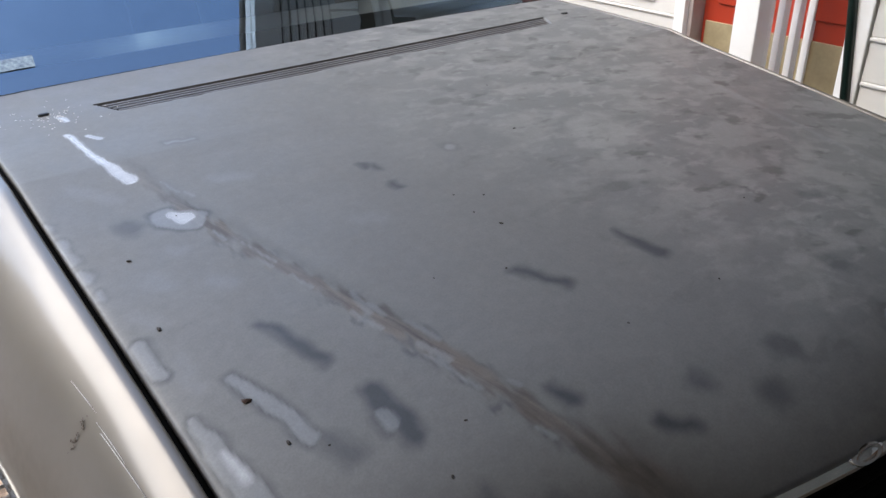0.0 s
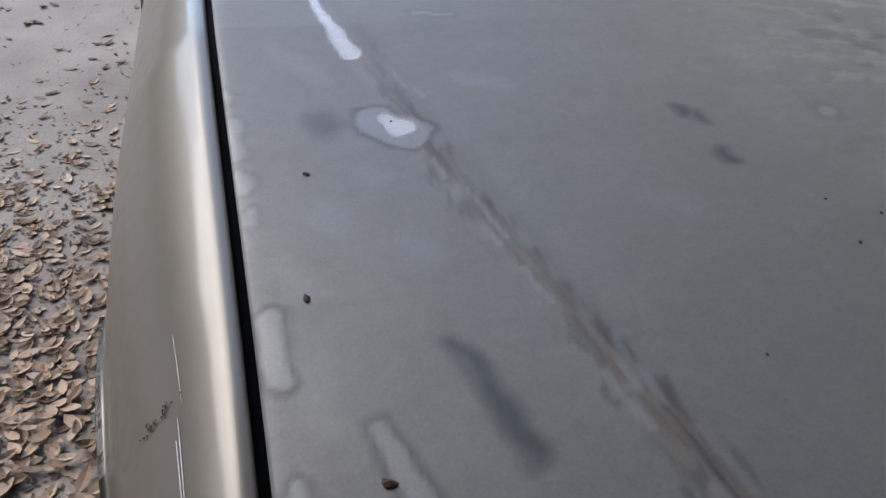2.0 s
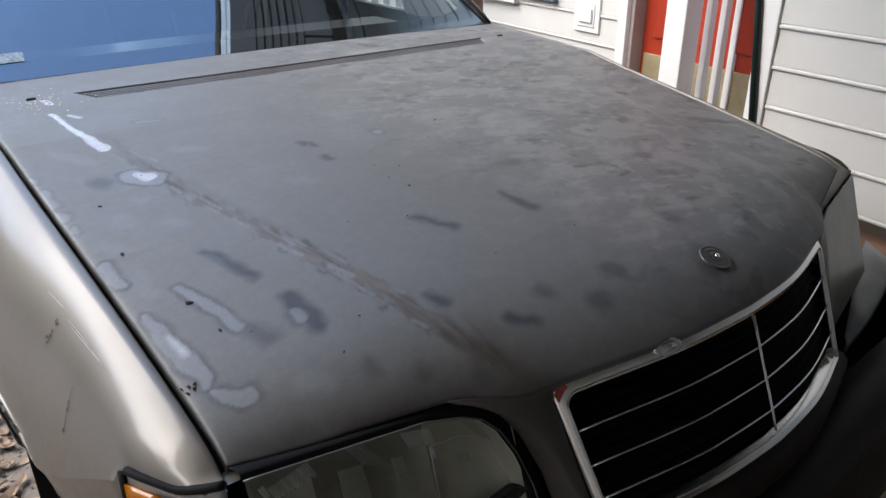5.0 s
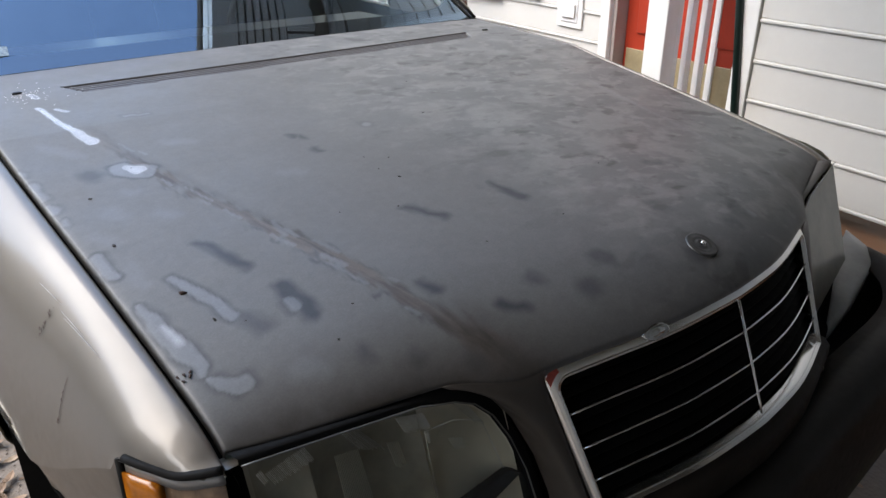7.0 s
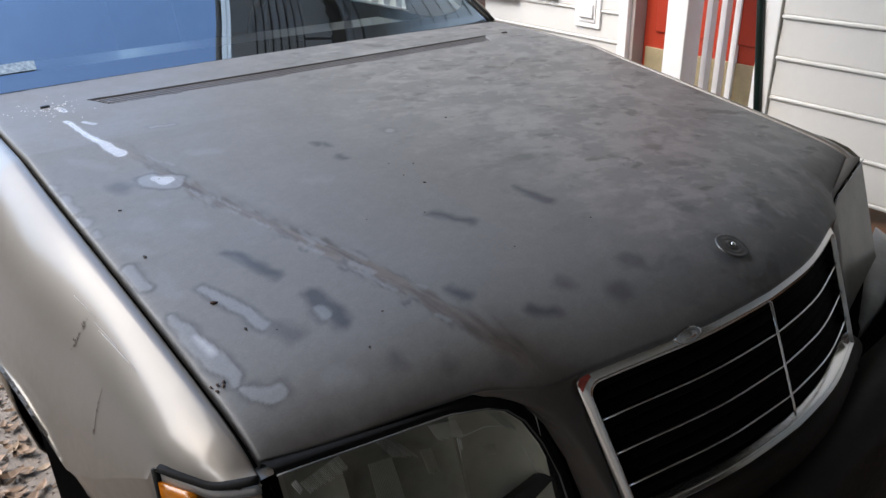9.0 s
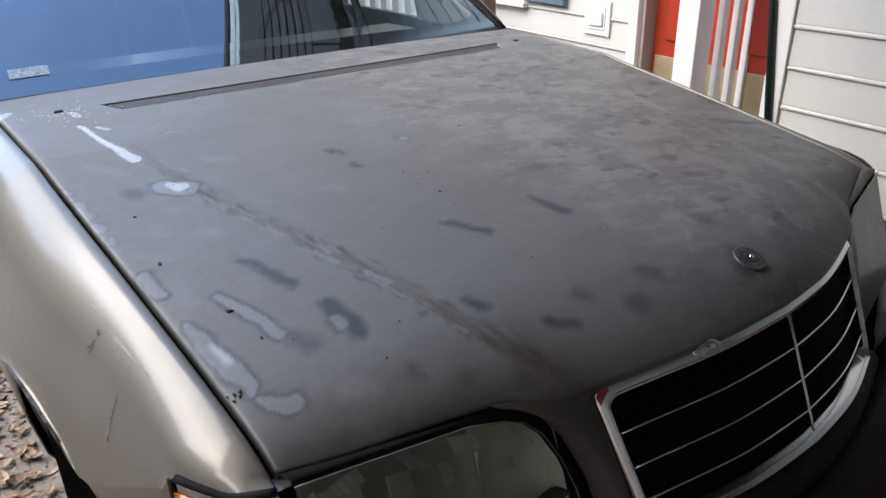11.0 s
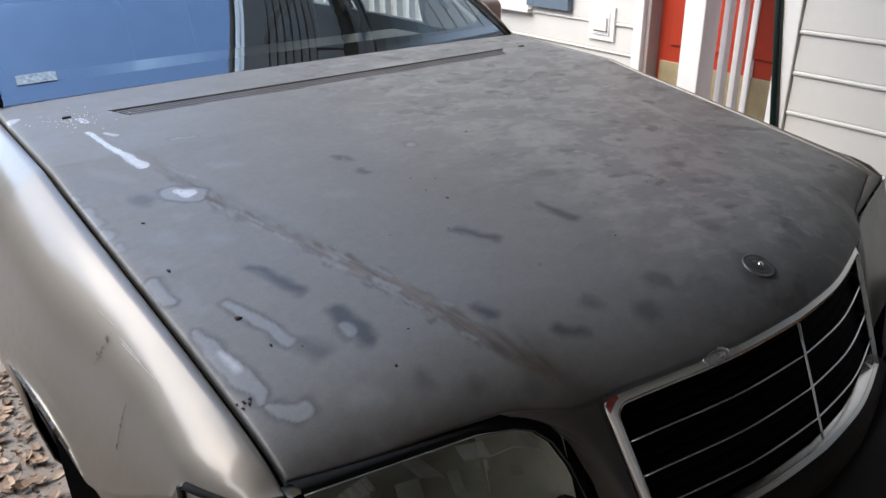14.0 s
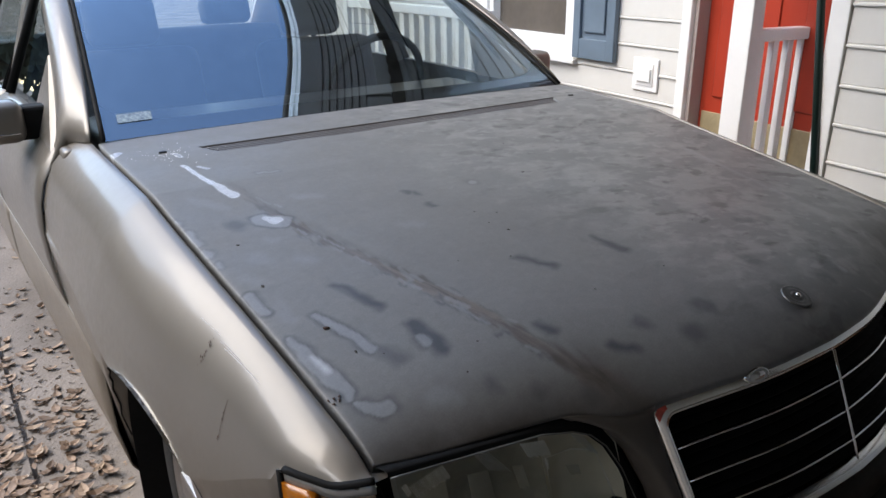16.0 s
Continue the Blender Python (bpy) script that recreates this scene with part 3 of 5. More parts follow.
crease = 0.355 + 0.235 * np.clip(HY, 0, 1.05)
ridge = np.interp(HY, (0.0, 0.05, 0.07, 0.109, 0.173, 0.253, 0.334, 0.422, 0.51, 0.635, 0.834), (0.347, 0.362, 0.371, 0.388, 0.406, 0.421, 0.437, 0.458, 0.484, 0.518, 0.555))
ragged = wobble(HX, HY * 0.45, 0.03, 0.004, 8) + wobble(HX, HY * 0.2, 0.008, 0.0018, 9)
streak = np.exp(-np.abs((-HX - ridge + 0.003 + ragged) / (0.0105 + 0.012 * np.clip((0.17 - HY) / 0.15, 0, 1))) ** 4) * np.clip((0.92 - HY) / 0.22, 0, 1) * np.clip((HY - 0.0) / 0.07, 0, 1)
pale = 0.50 * np.exp(-(((HX - crease + 0.01) / 0.007) ** 2)) * np.clip((HY - 0.12) / 0.15, 0, 1) * np.clip((0.75 - HY) / 0.2, 0, 1)
light = np.maximum(light, pale)
dark = np.maximum(dark, 0.6 * np.exp(-(((-WX - ridge + 0.015 + ragged) / 0.004) ** 2)) * np.clip((0.70 - HY) / 0.3, 0, 1) * np.clip((HY - 0.1) / 0.15, 0, 1) * (0.5 + 0.5 * np.sin(HY * 57 + 2 * np.sin(HY * 23))))
dark = np.maximum(dark, 0.75 * np.exp(-(((-WX - ridge - 0.011 + ragged) / 0.0035) ** 2)) * np.clip((0.80 - HY) / 0.3, 0, 1) * np.clip(HY / 0.15, 0, 1) * (0.5 + 0.5 * np.sin(HY * 70 + 3 * np.sin(HY * 31))))
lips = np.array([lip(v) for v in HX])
# lip grime, deepened in colour for the dark reflection at the front edge
grime_shade = np.exp(-np.maximum(HY - lips, 0) / 0.058) * (0.40 + 0.60 * np.clip((np.abs(HX) - 0.28) / 0.06, 0, 1))
grime_shade = np.maximum(grime_shade, 0.75 * np.exp(-(((WX + 0.368) / 0.035) ** 2 + ((WY - 0.06) / 0.075) ** 2)))
# wear mottling, its colour contrast raised at right where reflections bring it out
mottle = np.clip((HX + 0.25) / 0.35, 0.10, 1)

hood_faces = [(j * (NU + 1) + i, j * (NU + 1) + i + 1, (j + 1) * (NU + 1) + i + 1, (j + 1) * (NU + 1) + i) for j in range(NV) for i in range(NU)]
rim = [i for i in range(NU + 1)] + [j * (NU + 1) + NU for j in range(1, NV + 1)] + [NV * (NU + 1) + i for i in range(NU - 1, -1, -1)] + [j * (NU + 1) for j in range(NV - 1, 0, -1)]
base = len(hv)
hood_all = [tuple(p) for p in hv] + [(hv[k, 0] * 0.997, hv[k, 1] + (0.006 if hv[k, 1] < 0.15 else 0), hv[k, 2] - (0.006 if hv[k, 1] < 0.2 and abs(hv[k, 0]) > 0.33 and k <= NU else 0.022)) for k in rim]
hood_faces += [(rim[(k + 1) % len(rim)], rim[k], base + k, base + (k + 1) % len(rim)) for k in range(len(rim))]


def hood_material():
    m = bpy.data.materials.new("sanded_grey_paint")
    m.use_nodes = True
    n, l = m.node_tree.nodes, m.node_tree.links
    b = n["Principled BSDF"]
    tc = n.new("ShaderNodeTexCoord")

    def noisy(scale, detail, dist=0.0, stretch=None, rough=0.55, along=False):
        t = n.new("ShaderNodeTexNoise")
        t.inputs["Scale"].default_value, t.inputs["Detail"].default_value, t.inputs["Distortion"].default_value = scale, detail, dist
        t.inputs["Roughness"].default_value = rough
        if stretch:
            mp = n.new("ShaderNodeMapping")
            mp.inputs["Scale"].default_value = stretch
            mp.inputs["Rotation"].default_value = (0, 0, radians(18))
            if along:
                mp.vector_type = "TEXTURE"
                mp.inputs["Rotation"].default_value = (0, 0, radians(13.2))
            l.new(tc.outputs["Object"], mp.inputs[0])
            l.new(mp.outputs[0], t.inputs["Vector"])
        else:
            l.new(tc.outputs["Object"], t.inputs["Vector"])
        return t.outputs["Fac"]

    def attr(name):
        a = n.new("ShaderNodeAttribute")
        a.attribute_name = name
        return a.outputs["Fac"]

    def span(v, a, b2, c=0.0, d=1.0):
        r = n.new("ShaderNodeMapRange")
        for key, val in zip(("From Min", "From Max", "To Min", "To Max"), (a, b2, c, d)):
            r.inputs[key].default_value = val
        l.new(v, r.inputs["Value"])
        return r.outputs[0]

    def times(a, b2):
        r = n.new("ShaderNodeMath")
        r.operation = "MULTIPLY"
        for s, v in ((0, a), (1, b2)):
            if isinstance(v, float):
                r.inputs[s].default_value = v
            else:
                l.new(v, r.inputs[s])
        return r.outputs[0]

    def blend(fac, a, b2):
        r = n.new("ShaderNodeMix")
        r.data_type = "RGBA"
        l.new(fac, r.inputs["Factor"])
        for s, v in (("A", a), ("B", b2)):
            if isinstance(v, tuple):
                r.inputs[s].default_value = (*v, 1)
            else:
                l.new(v, r.inputs[s])
        return r.outputs["Result"]

    cloud = span(noisy(11.0, 3, 0.3, (1.0, 1.35, 1)), 0.48, 0.62)
    cloud2 = span(noisy(26.0, 3, 0.3, (1.0, 1.4, 1)), 0.54, 0.66)
    blotch = span(noisy(15.0, 3, 0.3, (1.0, 1.5, 1)), 0.42, 0.33)
    grain = noisy(420.0, 2)
    c = blend(times(cloud, times(attr("mottle"), 1.0)), (0.138, 0.140, 0.140), (0.200, 0.200, 0.195))
    c = blend(times(cloud2, times(attr("mottle"), 0.7)), c, (0.228, 0.226, 0.221))
    c = blend(times(blotch, times(attr("mottle"), 0.8)), c, (0.062, 0.062, 0.062))
    c = blend(times(span(noisy(2.2, 2), 0.4, 0.7), 0.25), c, (0.120, 0.116, 0.108))
    c = blend(times(attr("dark"), 0.9), c, (0.032, 0.038, 0.046))
    c = blend(times(attr("streak"), span(noisy(12.0, 3, 0.3, (0.4, 1.6, 1), 0.55, True), 0.35, 0.60, 0.75, 1.0)), c, blend(span(noisy(20.0, 3, 0.25, (0.30, 2.6, 1), 0.55, True), 0.42, 0.60), (0.052, 0.045, 0.040), (0.122, 0.104, 0.091)))
    c = blend(times(attr("grime_shade"), span(noisy(14.0, 4), 0.3, 0.6, 0.60, 1.0)), c, (0.042, 0.036, 0.031))
    c = blend(times(attr("light"), 0.66), c, (0.190, 0.200, 0.212))
    # polished marks: their white sheen is also put into the base colour
    c = blend(times(attr("gloss"), 0.9), c, (0.434, 0.448, 0.476))
    fine = n.new("ShaderNodeMix")
    fine.data_type, fine.blend_type = "RGBA", "MULTIPLY"
    fine.inputs["Factor"].default_value = 0.30
    deep = n.new("ShaderNodeMix")
    deep.data_type, deep.blend_type = "RGBA", "MULTIPLY"
    deep.inputs["Factor"].default_value = 1.0
    l.new(span(noisy(75.0, 4, 0.3, None, 0.7), 0.3, 0.7, 0.95, 1.09), deep.inputs["B"])
    l.new(c, deep.inputs["A"])
    l.new(deep.outputs["Result"], fine.inputs["A"])
    l.new(span(grain, 0.3, 0.7, 0.75, 1.2), fine.inputs["B"])
    l.new(fine.outputs["Result"], b.inputs["Base Color"])
    rough = n.new("ShaderNodeMath")
    rough.operation = "SUBTRACT"
    l.new(span(noisy(9.0, 4), 0.3, 0.7, 0.45, 0.55), rough.inputs[0])
    mx = n.new("ShaderNodeMath")
    mx.operation = "MAXIMUM"
    l.new(times(attr("gloss"), 0.28), mx.inputs[0])
    l.new(times(attr("light"), 0.10), mx.inputs[1])
    l.new(mx.outputs[0], rough.inputs[1])
    l.new(rough.outputs[0], b.inputs["Roughness"])
    b.inputs["Metallic"].default_value = 0.08
    b.inputs["Specular IOR Level"].default_value = 0.5
    bp = n.new("ShaderNodeBump")
    bp.inputs["Strength"].default_value, bp.inputs["Distance"].default_value = 0.05, 0.002
    l.new(noisy(300.0, 3, 0, (1, 0.25, 1)), bp.inputs["Height"])
    l.new(bp.outputs[0], b.inputs["Normal"])
    return m


HOODMAT = hood_material()
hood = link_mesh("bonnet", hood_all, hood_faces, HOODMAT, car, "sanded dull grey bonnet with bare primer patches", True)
for key, values in (("gloss", gloss), ("light", light), ("dark", np.clip(dark, 0, 1)), ("streak", np.clip(streak, 0, 1)), ("mottle", mottle), ("grime_shade", np.clip(grime_shade, 0, 1))):
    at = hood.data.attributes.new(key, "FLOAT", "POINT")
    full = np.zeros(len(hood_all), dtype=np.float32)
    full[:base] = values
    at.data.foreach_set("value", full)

# air slot slats
for k in range(4):
    y = SLOT_Y0 + 0.008 + k * 0.0125
    h = SLOT_X - 0.004 + 0.025 * (y - SLOT_Y0) / 0.054
    rows = [[Vector((0.008 - h + 2 * h * i / 20, y + dy, hood_z(0.008 - h + 2 * h * i / 20, y) + dz)) for i in range(21)] for dy, dz in ((-0.0032, -0.003), (-0.0026, -0.0015), (0.0026, -0.0010), (0.0032, -0.0025))]
    sheet("vent_slat", rows, GREY_TRIM, hood)
rows = [[Vector((0.008 + u * (SLOT_X + 0.020), y, hood_z(0.008 + u * SLOT_X, y) - 0.012)) for u in [i / 10 - 1 for i in range(21)]] for y in (SLOT_Y0 + 0.002, SLOT_Y1 - 0.002)]
sheet("vent_backing", rows, BLACK, hood)
rows = [[Vector((0.008 - 0.537 + 1.074 * i / 20, y, hood_z(0.008 - 0.537 + 1.074 * i / 20, y) + dz)) for i in range(21)] for y, dz in ((SLOT_Y1 - 0.0005, -0.014), (SLOT_Y1 - 0.0015, 0.0012), (SLOT_Y1 + 0.002, 0.0016), (SLOT_Y1 + 0.003, -0.002))]
sheet("vent_edge", rows, GREY_TRIM, hood, "thin bright edge of the air slot")
# washer jet
for sx in (-1, 1):
    jx, jy = sx * 0.610, 1.155
    part("washer_jet", box_bm(jx - 0.009, jx + 0.009, jy - 0.005, jy + 0.005, hood_z(jx, jy) - 0.004, hood_z(jx, jy) + 0.004, 0.003), PLASTIC, hood)

# round dished mount of the lost bonnet emblem
bz = hood_z(0, 0.035)
slope = math.atan2(hood_z(0, 0.055) - hood_z(0, 0.015), 0.04)
tilt = Matrix.Translation((-0.001, 0.029, bz - 0.0012)) @ Matrix.Rotation(slope, 4, "X")
rows = [[tilt @ Vector((0.9 * r * math.cos(k * math.pi / 16), 0.9 * r * math.sin(k * math.pi / 16), z * 0.6)) for k in range(32)] for r, z in ((0.026, -0.003), (0.0258, 0.001), (0.0245, 0.0022), (0.0225, 0.0012), (0.018, 0.0006), (0.0165, 0.0022), (0.0145, 0.0008), (0.010, 0.0004), (0.0085, 0.003), (0.006, 0.003), (0.005, 0.001), (0.001, 0.001))]
emblem = sheet("emblem_mount", rows, PEWTER, hood, "round chrome emblem base with the emblem missing", close=True)
tube("stud", [tilt @ Vector((0, 0, 0.0)), tilt @ Vector((0, -0.001, 0.005))], 0.0035, CHROME, emblem)

AXLE_Y, AXLE_Z, ARCH_R, WHEEL_R = 0.68, 0.360, 0.375, 0.33


def lamp_top(y):
    """Height of the upper edge of the corner indicator."""
    return 0.832 - 0.024 * smooth(0.10, 0.17, y) - 0.004 * smooth(0.17, 0.23, y)


def side_section(y, sgn):
    """Outer skin of the front wing at y, from the gap down to the sill."""
    g = gap_x(y) + 0.004
    zg = hood_z(gap_x(y) - 0.012, y) - 0.001
    if y < 0.235:
        out = max(0.004, 0.690 + 0.064 * (max(0.0, y - 0.116) / 0.112) ** 0.714 - g)
    else:
        out = 0.078 + 0.065 * (1 - (1 - min(1.0, (y - 0.235) / 0.55)) ** 2.2) - 0.020 * smooth(0.7, 1.3, y)
    drop = max(0.004, zg - 0.25 * out - lamp_top(y))
    drop += (0.215 - drop) * smooth(0.16, 0.55, y)
    fall = drop + 0.22 * out
    pts = [(g, zg - 0.03), (g, zg - 0.004), (g + 0.003, zg)]
    for k in range(1, 17):
        a = k / 16 * math.pi / 2
        f = math.sin(a)
        x = g + 0.003 + (out - 0.003) * f
        z = zg - fall * (0.16 * f + 0.55 * f * f + 0.29 * f ** 6)
        rear = float(np.interp(x - 0.024 * (y - 1.0), (0.710, 0.742, 0.765, 0.790, 0.812, 0.826, 0.832), (zg, zg - 0.012, zg - 0.030, zg - 0.060, 0.905, 0.855, 0.79)))
        pts.append((x, z + (rear - z) * smooth(0.95, 1.30, y)))
    ztop = pts[-1][1]
    for k in range(1, 11):
        t = k / 10
        pts.append((g + out + 0.004 * math.sin(t * math.pi) - (0.075 - 0.018 * smooth(0.95, 1.25, y)) * t, ztop + (0.27 - ztop) * t))
    res = []
    for x, z in pts:
        d = abs(y - AXLE_Y)
        if d < ARCH_R:
            z = max(z, AXLE_Z + math.sqrt(ARCH_R ** 2 - d * d))
        if y < 0.235:
            z = max(z, min(zg - 0.008, lamp_top(y)))
        back = 0.12 * smooth(1.0, 1.30, y) * max(0.0, min(1.0, (x - 0.719) / 0.03))
        res.append(Vector((sgn * x, y + back, z)))
    return res


REAR = SCREEN_Y - 0.008
for sgn in (-1, 1):
    yy = [0.125 + i * (REAR - 0.125) / 110 for i in range(111)]
    grid = [side_section(y, sgn) for y in yy]
    sheet("front_wing", grid if sgn < 0 else [r[::-1] for r in grid], PAINT, car, "glossy champagne metallic wing")
    # lip of the wheel arch
    arc = []
    for k in range(33):
        a = math.pi * (0.04 + 0.92 * k / 32)
        y, z = AXLE_Y + (ARCH_R - 0.004) * math.cos(a), AXLE_Z + (ARCH_R - 0.004) * math.sin(a)
        sec = side_section(y, 1)
        xo = max((p.x for p in sec if abs(p.z - z) < 0.05), default=0.79)
        arc.append((sgn * (xo - 0.008), y, z + 0.002))
    tube("arch_lip", arc, 0.002, BLACK, car)
    rows = [[Vector((sgn * xx, AXLE_Y + (ARCH_R - 0.002) * math.cos(k * math.pi / 16), AXLE_Z + (ARCH_R - 0.002) * math.sin(k * math.pi / 16) - 0.24 * (k in (0, 16)))) for k in range(17)] for xx in (0.790, 0.50)]
    sheet("wheel_well", rows, BLACK, car)
    sheet("wheel_well", [[Vector((sgn * 0.52, AXLE_Y + dy, z)) for dy in (-0.40, 0.0, 0.42)] for z in (0.80, 0.40, 0.12)], BLACK, car)

# windscreen
GLASS_TOP_Y, GLASS_TOP_Z = 2.08, 1.395


def screen_pt(u, v):
    """u -1..1 across, v 0..1 up the windscreen."""
    w = 0.705 - 0.115 * v
    x = u * w
    y = screen_base(0.70 * u) + (GLASS_TOP_Y - SCREEN_Y) * v - 0.05 * v * (1 - u * u)
    z = hood_z(0.70 * u, SCREEN_Y) + 0.001 + (GLASS_TOP_Z - 1.0) * v + 0.030 * math.sin(v * math.pi) + 0.02 * (1 - u * u) * v
    return Vector((x, y + 0.05 * u * u * v, z))


glass_grid = [[screen_pt(-1 + 2 * i / 32, j / 20) for i in range(33)] for j in range(21)]
windscreen = sheet("windscreen", glass_grid, WINDSHIELD, car, "curved windscreen mirroring blue sky and house eaves")
windscreen.visible_shadow = False
for sgn in (-1, 1):
    grid = []
    full = side_section(REAR, sgn)[2:]
    end = []
    for k in range(12):
        want = gap_x(REAR) + 0.007 + 0.078 * k / 11
        i = next(i for i in range(len(full) - 1) if abs(full[i + 1].x) >= want or i == len(full) - 2)
        span_x = abs(full[i + 1].x) - abs(full[i].x)
        end.append(full[i].lerp(full[i + 1], max(0, min(1, (want - abs(full[i].x)) / max(span_x, 1e-5)))))
    for j in range(21):
        v = j / 20
        p = screen_pt(sgn, v)
        top = [p + Vector((sgn * dx, dy, dz)) for dx, dy, dz in ((0.004, -0.004, 0.004), (0.010, -0.004, 0.008), (0.018, -0.001, 0.010), (0.028, 0.004, 0.011), (0.038, 0.012, 0.009), (0.047, 0.022, 0.004), (0.053, 0.034, -0.003), (0.057, 0.046, -0.012), (0.059, 0.058, -0.022), (0.059, 0.070, -0.032), (0.055, 0.080, -0.040), (0.048, 0.088, -0.046))]
        s = (1 - v) ** 7
        row = [a.lerp(b + Vector((0, 0.0025 + 0.4 * v, 0.35 * v)), s) for a, b in zip(top, end)]
        grid.append(row if sgn < 0 else row[::-1])
    sheet("a_pillar", grid, PAINT, car, "", thick=0.004)
    foot = []
    for j in range(11):
        o = grid[j][-1] if sgn < 0 else grid[j][0]
        foot.append([o + Vector((-sgn * 0.002, 0.002, 0.0)), Vector((sgn * (0.748 + 0.006 * (1 - j / 10)), max(o.y + 0.02, REAR + 0.012 + 0.036 * j), min(o.z - 0.01, 0.998)))])
    sheet("mirror_triangle", foot if sgn > 0 else [r[::-1] for r in foot], PAINT, car, "", thick=0.003)
    part("pillar_foot", box_bm(-0.026, 0.026, -0.10, 0.14, -0.06, 0.018, 0.014, Matrix.Translation((sgn * 0.752, 1.47, 0.972)), 3), PAINT, car, "", True)
    tube("windscreen_seal", [screen_pt(sgn * 0.99, j / 16) + Vector((sgn * 0.002, -0.005, 0.004)) for j in range(17)], 0.006, BLACK, car, flat=0.6)
sheet("windscreen_border", [[screen_pt(-0.985 + 1.97 * i / 40, v * (1 + 1.6 * abs(-1 + i / 20) ** 14)) + Vector((0, 0.003, -0.002)) for i in range(41)] for v in (0, 0.03, 0.055)], BLACK, car, "black printed border along the windscreen foot")

# roof, boot, rear window
grid = []
for j in range(13):
    v = j / 12
    y = GLASS_TOP_Y + 0.0 + v * 1.35
    grid.append([Vector((u * 0.625, y - 0.035 * (1 - u * u) * (1 - v) + 0.04 * u * u * (1 - v), GLASS_TOP_Z + 0.006 + 0.03 * (1 - u * u) + 0.045 * math.sin(v * math.pi) - 0.03 * v - 0.045 * abs(u) ** 6)) for u in [-1 + i / 8 for i in range(17)]])
sheet("roof_panel", grid, PAINT, car, "", thick=0.012)
sheet("rear_window", [[Vector((u * (0.58 + 0.08 * v), 3.44 + 0.50 * v, 1.39 - 0.36 * v + 0.02 * (1 - u * u))) for u in [-1 + i / 6 for i in range(13)]] for v in (0, 0.25, 0.5, 0.75, 1)], SIDEGLASS, car)
sheet("boot_lid", [[Vector((u * 0.76, 3.95 + 0.80 * v, 1.035 - 0.02 * v * v + 0.01 * (1 - u * u) - (0.38 if v > 0.99 else 0))) for u in [-1 + i / 6 for i in range(13)]] for v in (0, 0.3, 0.6, 0.9, 0.96, 1)], PAINT, car, "", thick=0.01)
sheet("rear_panel", [[Vector((u * 0.80, 4.75 + 0.05 * (1 - u * u) + dy, z)) for u in [-1 + i / 6 for i in range(13)]] for z, dy in ((0.66, 0), (0.55, 0.08), (0.40, 0.08), (0.28, 0.02))], CLAD, car)


# doors and flank behind the wing
def flank(y, sgn):
    t = 0.024 * (y - 1.0) if y < 3 else 0.048 - 0.03 * (y - 3)
    lift = 0.012 * smooth(1.3, 2.2, y)
    prof = [(0.728, 0.982), (0.742, 0.985), (0.765, 0.970), (0.790, 0.940), (0.812, 0.905), (0.826, 0.855), (0.832, 0.79), (0.828, 0.70), (0.818, 0.62), (0.811, 0.585)]
    return [Vector((sgn * (x + t), y, z + lift)) for x, z in prof]


for sgn in (-1, 1):
    for name, a, b in (("front_door", SCREEN_Y + 0.1128, 2.42), ("rear_door", 2.426, 3.40), ("rear_wing", 3.406, 4.75)):
        g = [flank(a + (b - a) * k / 10, sgn) for k in range(11)]
        d = sheet(name, g if sgn < 0 else [r[::-1] for r in g], PAINT, car, "", thick=0.004)
        c = []
        a2 = 1.065 if name == "front_door" else a
        for k in range(11):
            y = a2 + (b - a2) * k / 10
            t = 0.024 * (y - 1.0) if y < 3 else 0.048 - 0.03 * (y - 3)
            c.append([Vector((sgn * (x + t), y, z)) for x, z in ((0.803, 0.587), (0.813, 0.582), (0.816, 0.56), (0.812, 0.42), (0.795, 0.32), (0.76, 0.26))])
        if name != "rear_wing":
            sheet("lower_cladding", c if sgn < 0 else [r[::-1] for r in c], CLAD2, d, "taupe lower side panel", thick=0.004)
            tube("trim_strip", [(sgn * (0.812 + 0.024 * (a2 + (b - a2) * k / 6 - 1.0)), a2 + (b - a2) * k / 6, 0.592) for k in range(7)], 0.004, PALE, d)
    # side windows with frames
    for a, b in ((1.62, 2.36), (2.46, 3.30)):
        low = [Vector((sgn * (0.748 + 0.02 * (y - 1)), y, 1.0)) for y in (a - (0.06 if a < 2 else 0), b)]
        top = [Vector((sgn * 0.615, y, 1.375)) for y in (a + (0.40 if a < 2 else 0), b - 0.02)]
        sheet("side_window", [[low[0], low[1]], [top[0], top[1]]], SIDEGLASS, car)
        tube("window_frame", [low[0], top[0], top[1], low[1]], 0.014, BLACK, car)
    part("b_pillar", box_bm(-0.02, 0.02, -0.045, 0.045, 0, 0.40, 0.006, Matrix.Translation((sgn * 0.755, 2.41, 0.99)) @ Matrix.Rotation(-sgn * 0.33, 4, "Y")), PAINT, car)
    rows = [[Vector((sgn * x, y, z)) for x, y, z in ((0.76, 3.30, 1.0), (0.62, 3.28, 1.37), (0.60, 3.46, 1.38), (0.68, 3.98, 1.04), (0.77, 4.0, 1.0))]]
    link_mesh("c_pillar", rows[0], [(0, 1, 2, 3, 4) if sgn < 0 else (4, 3, 2, 1, 0)], PAINT, car)

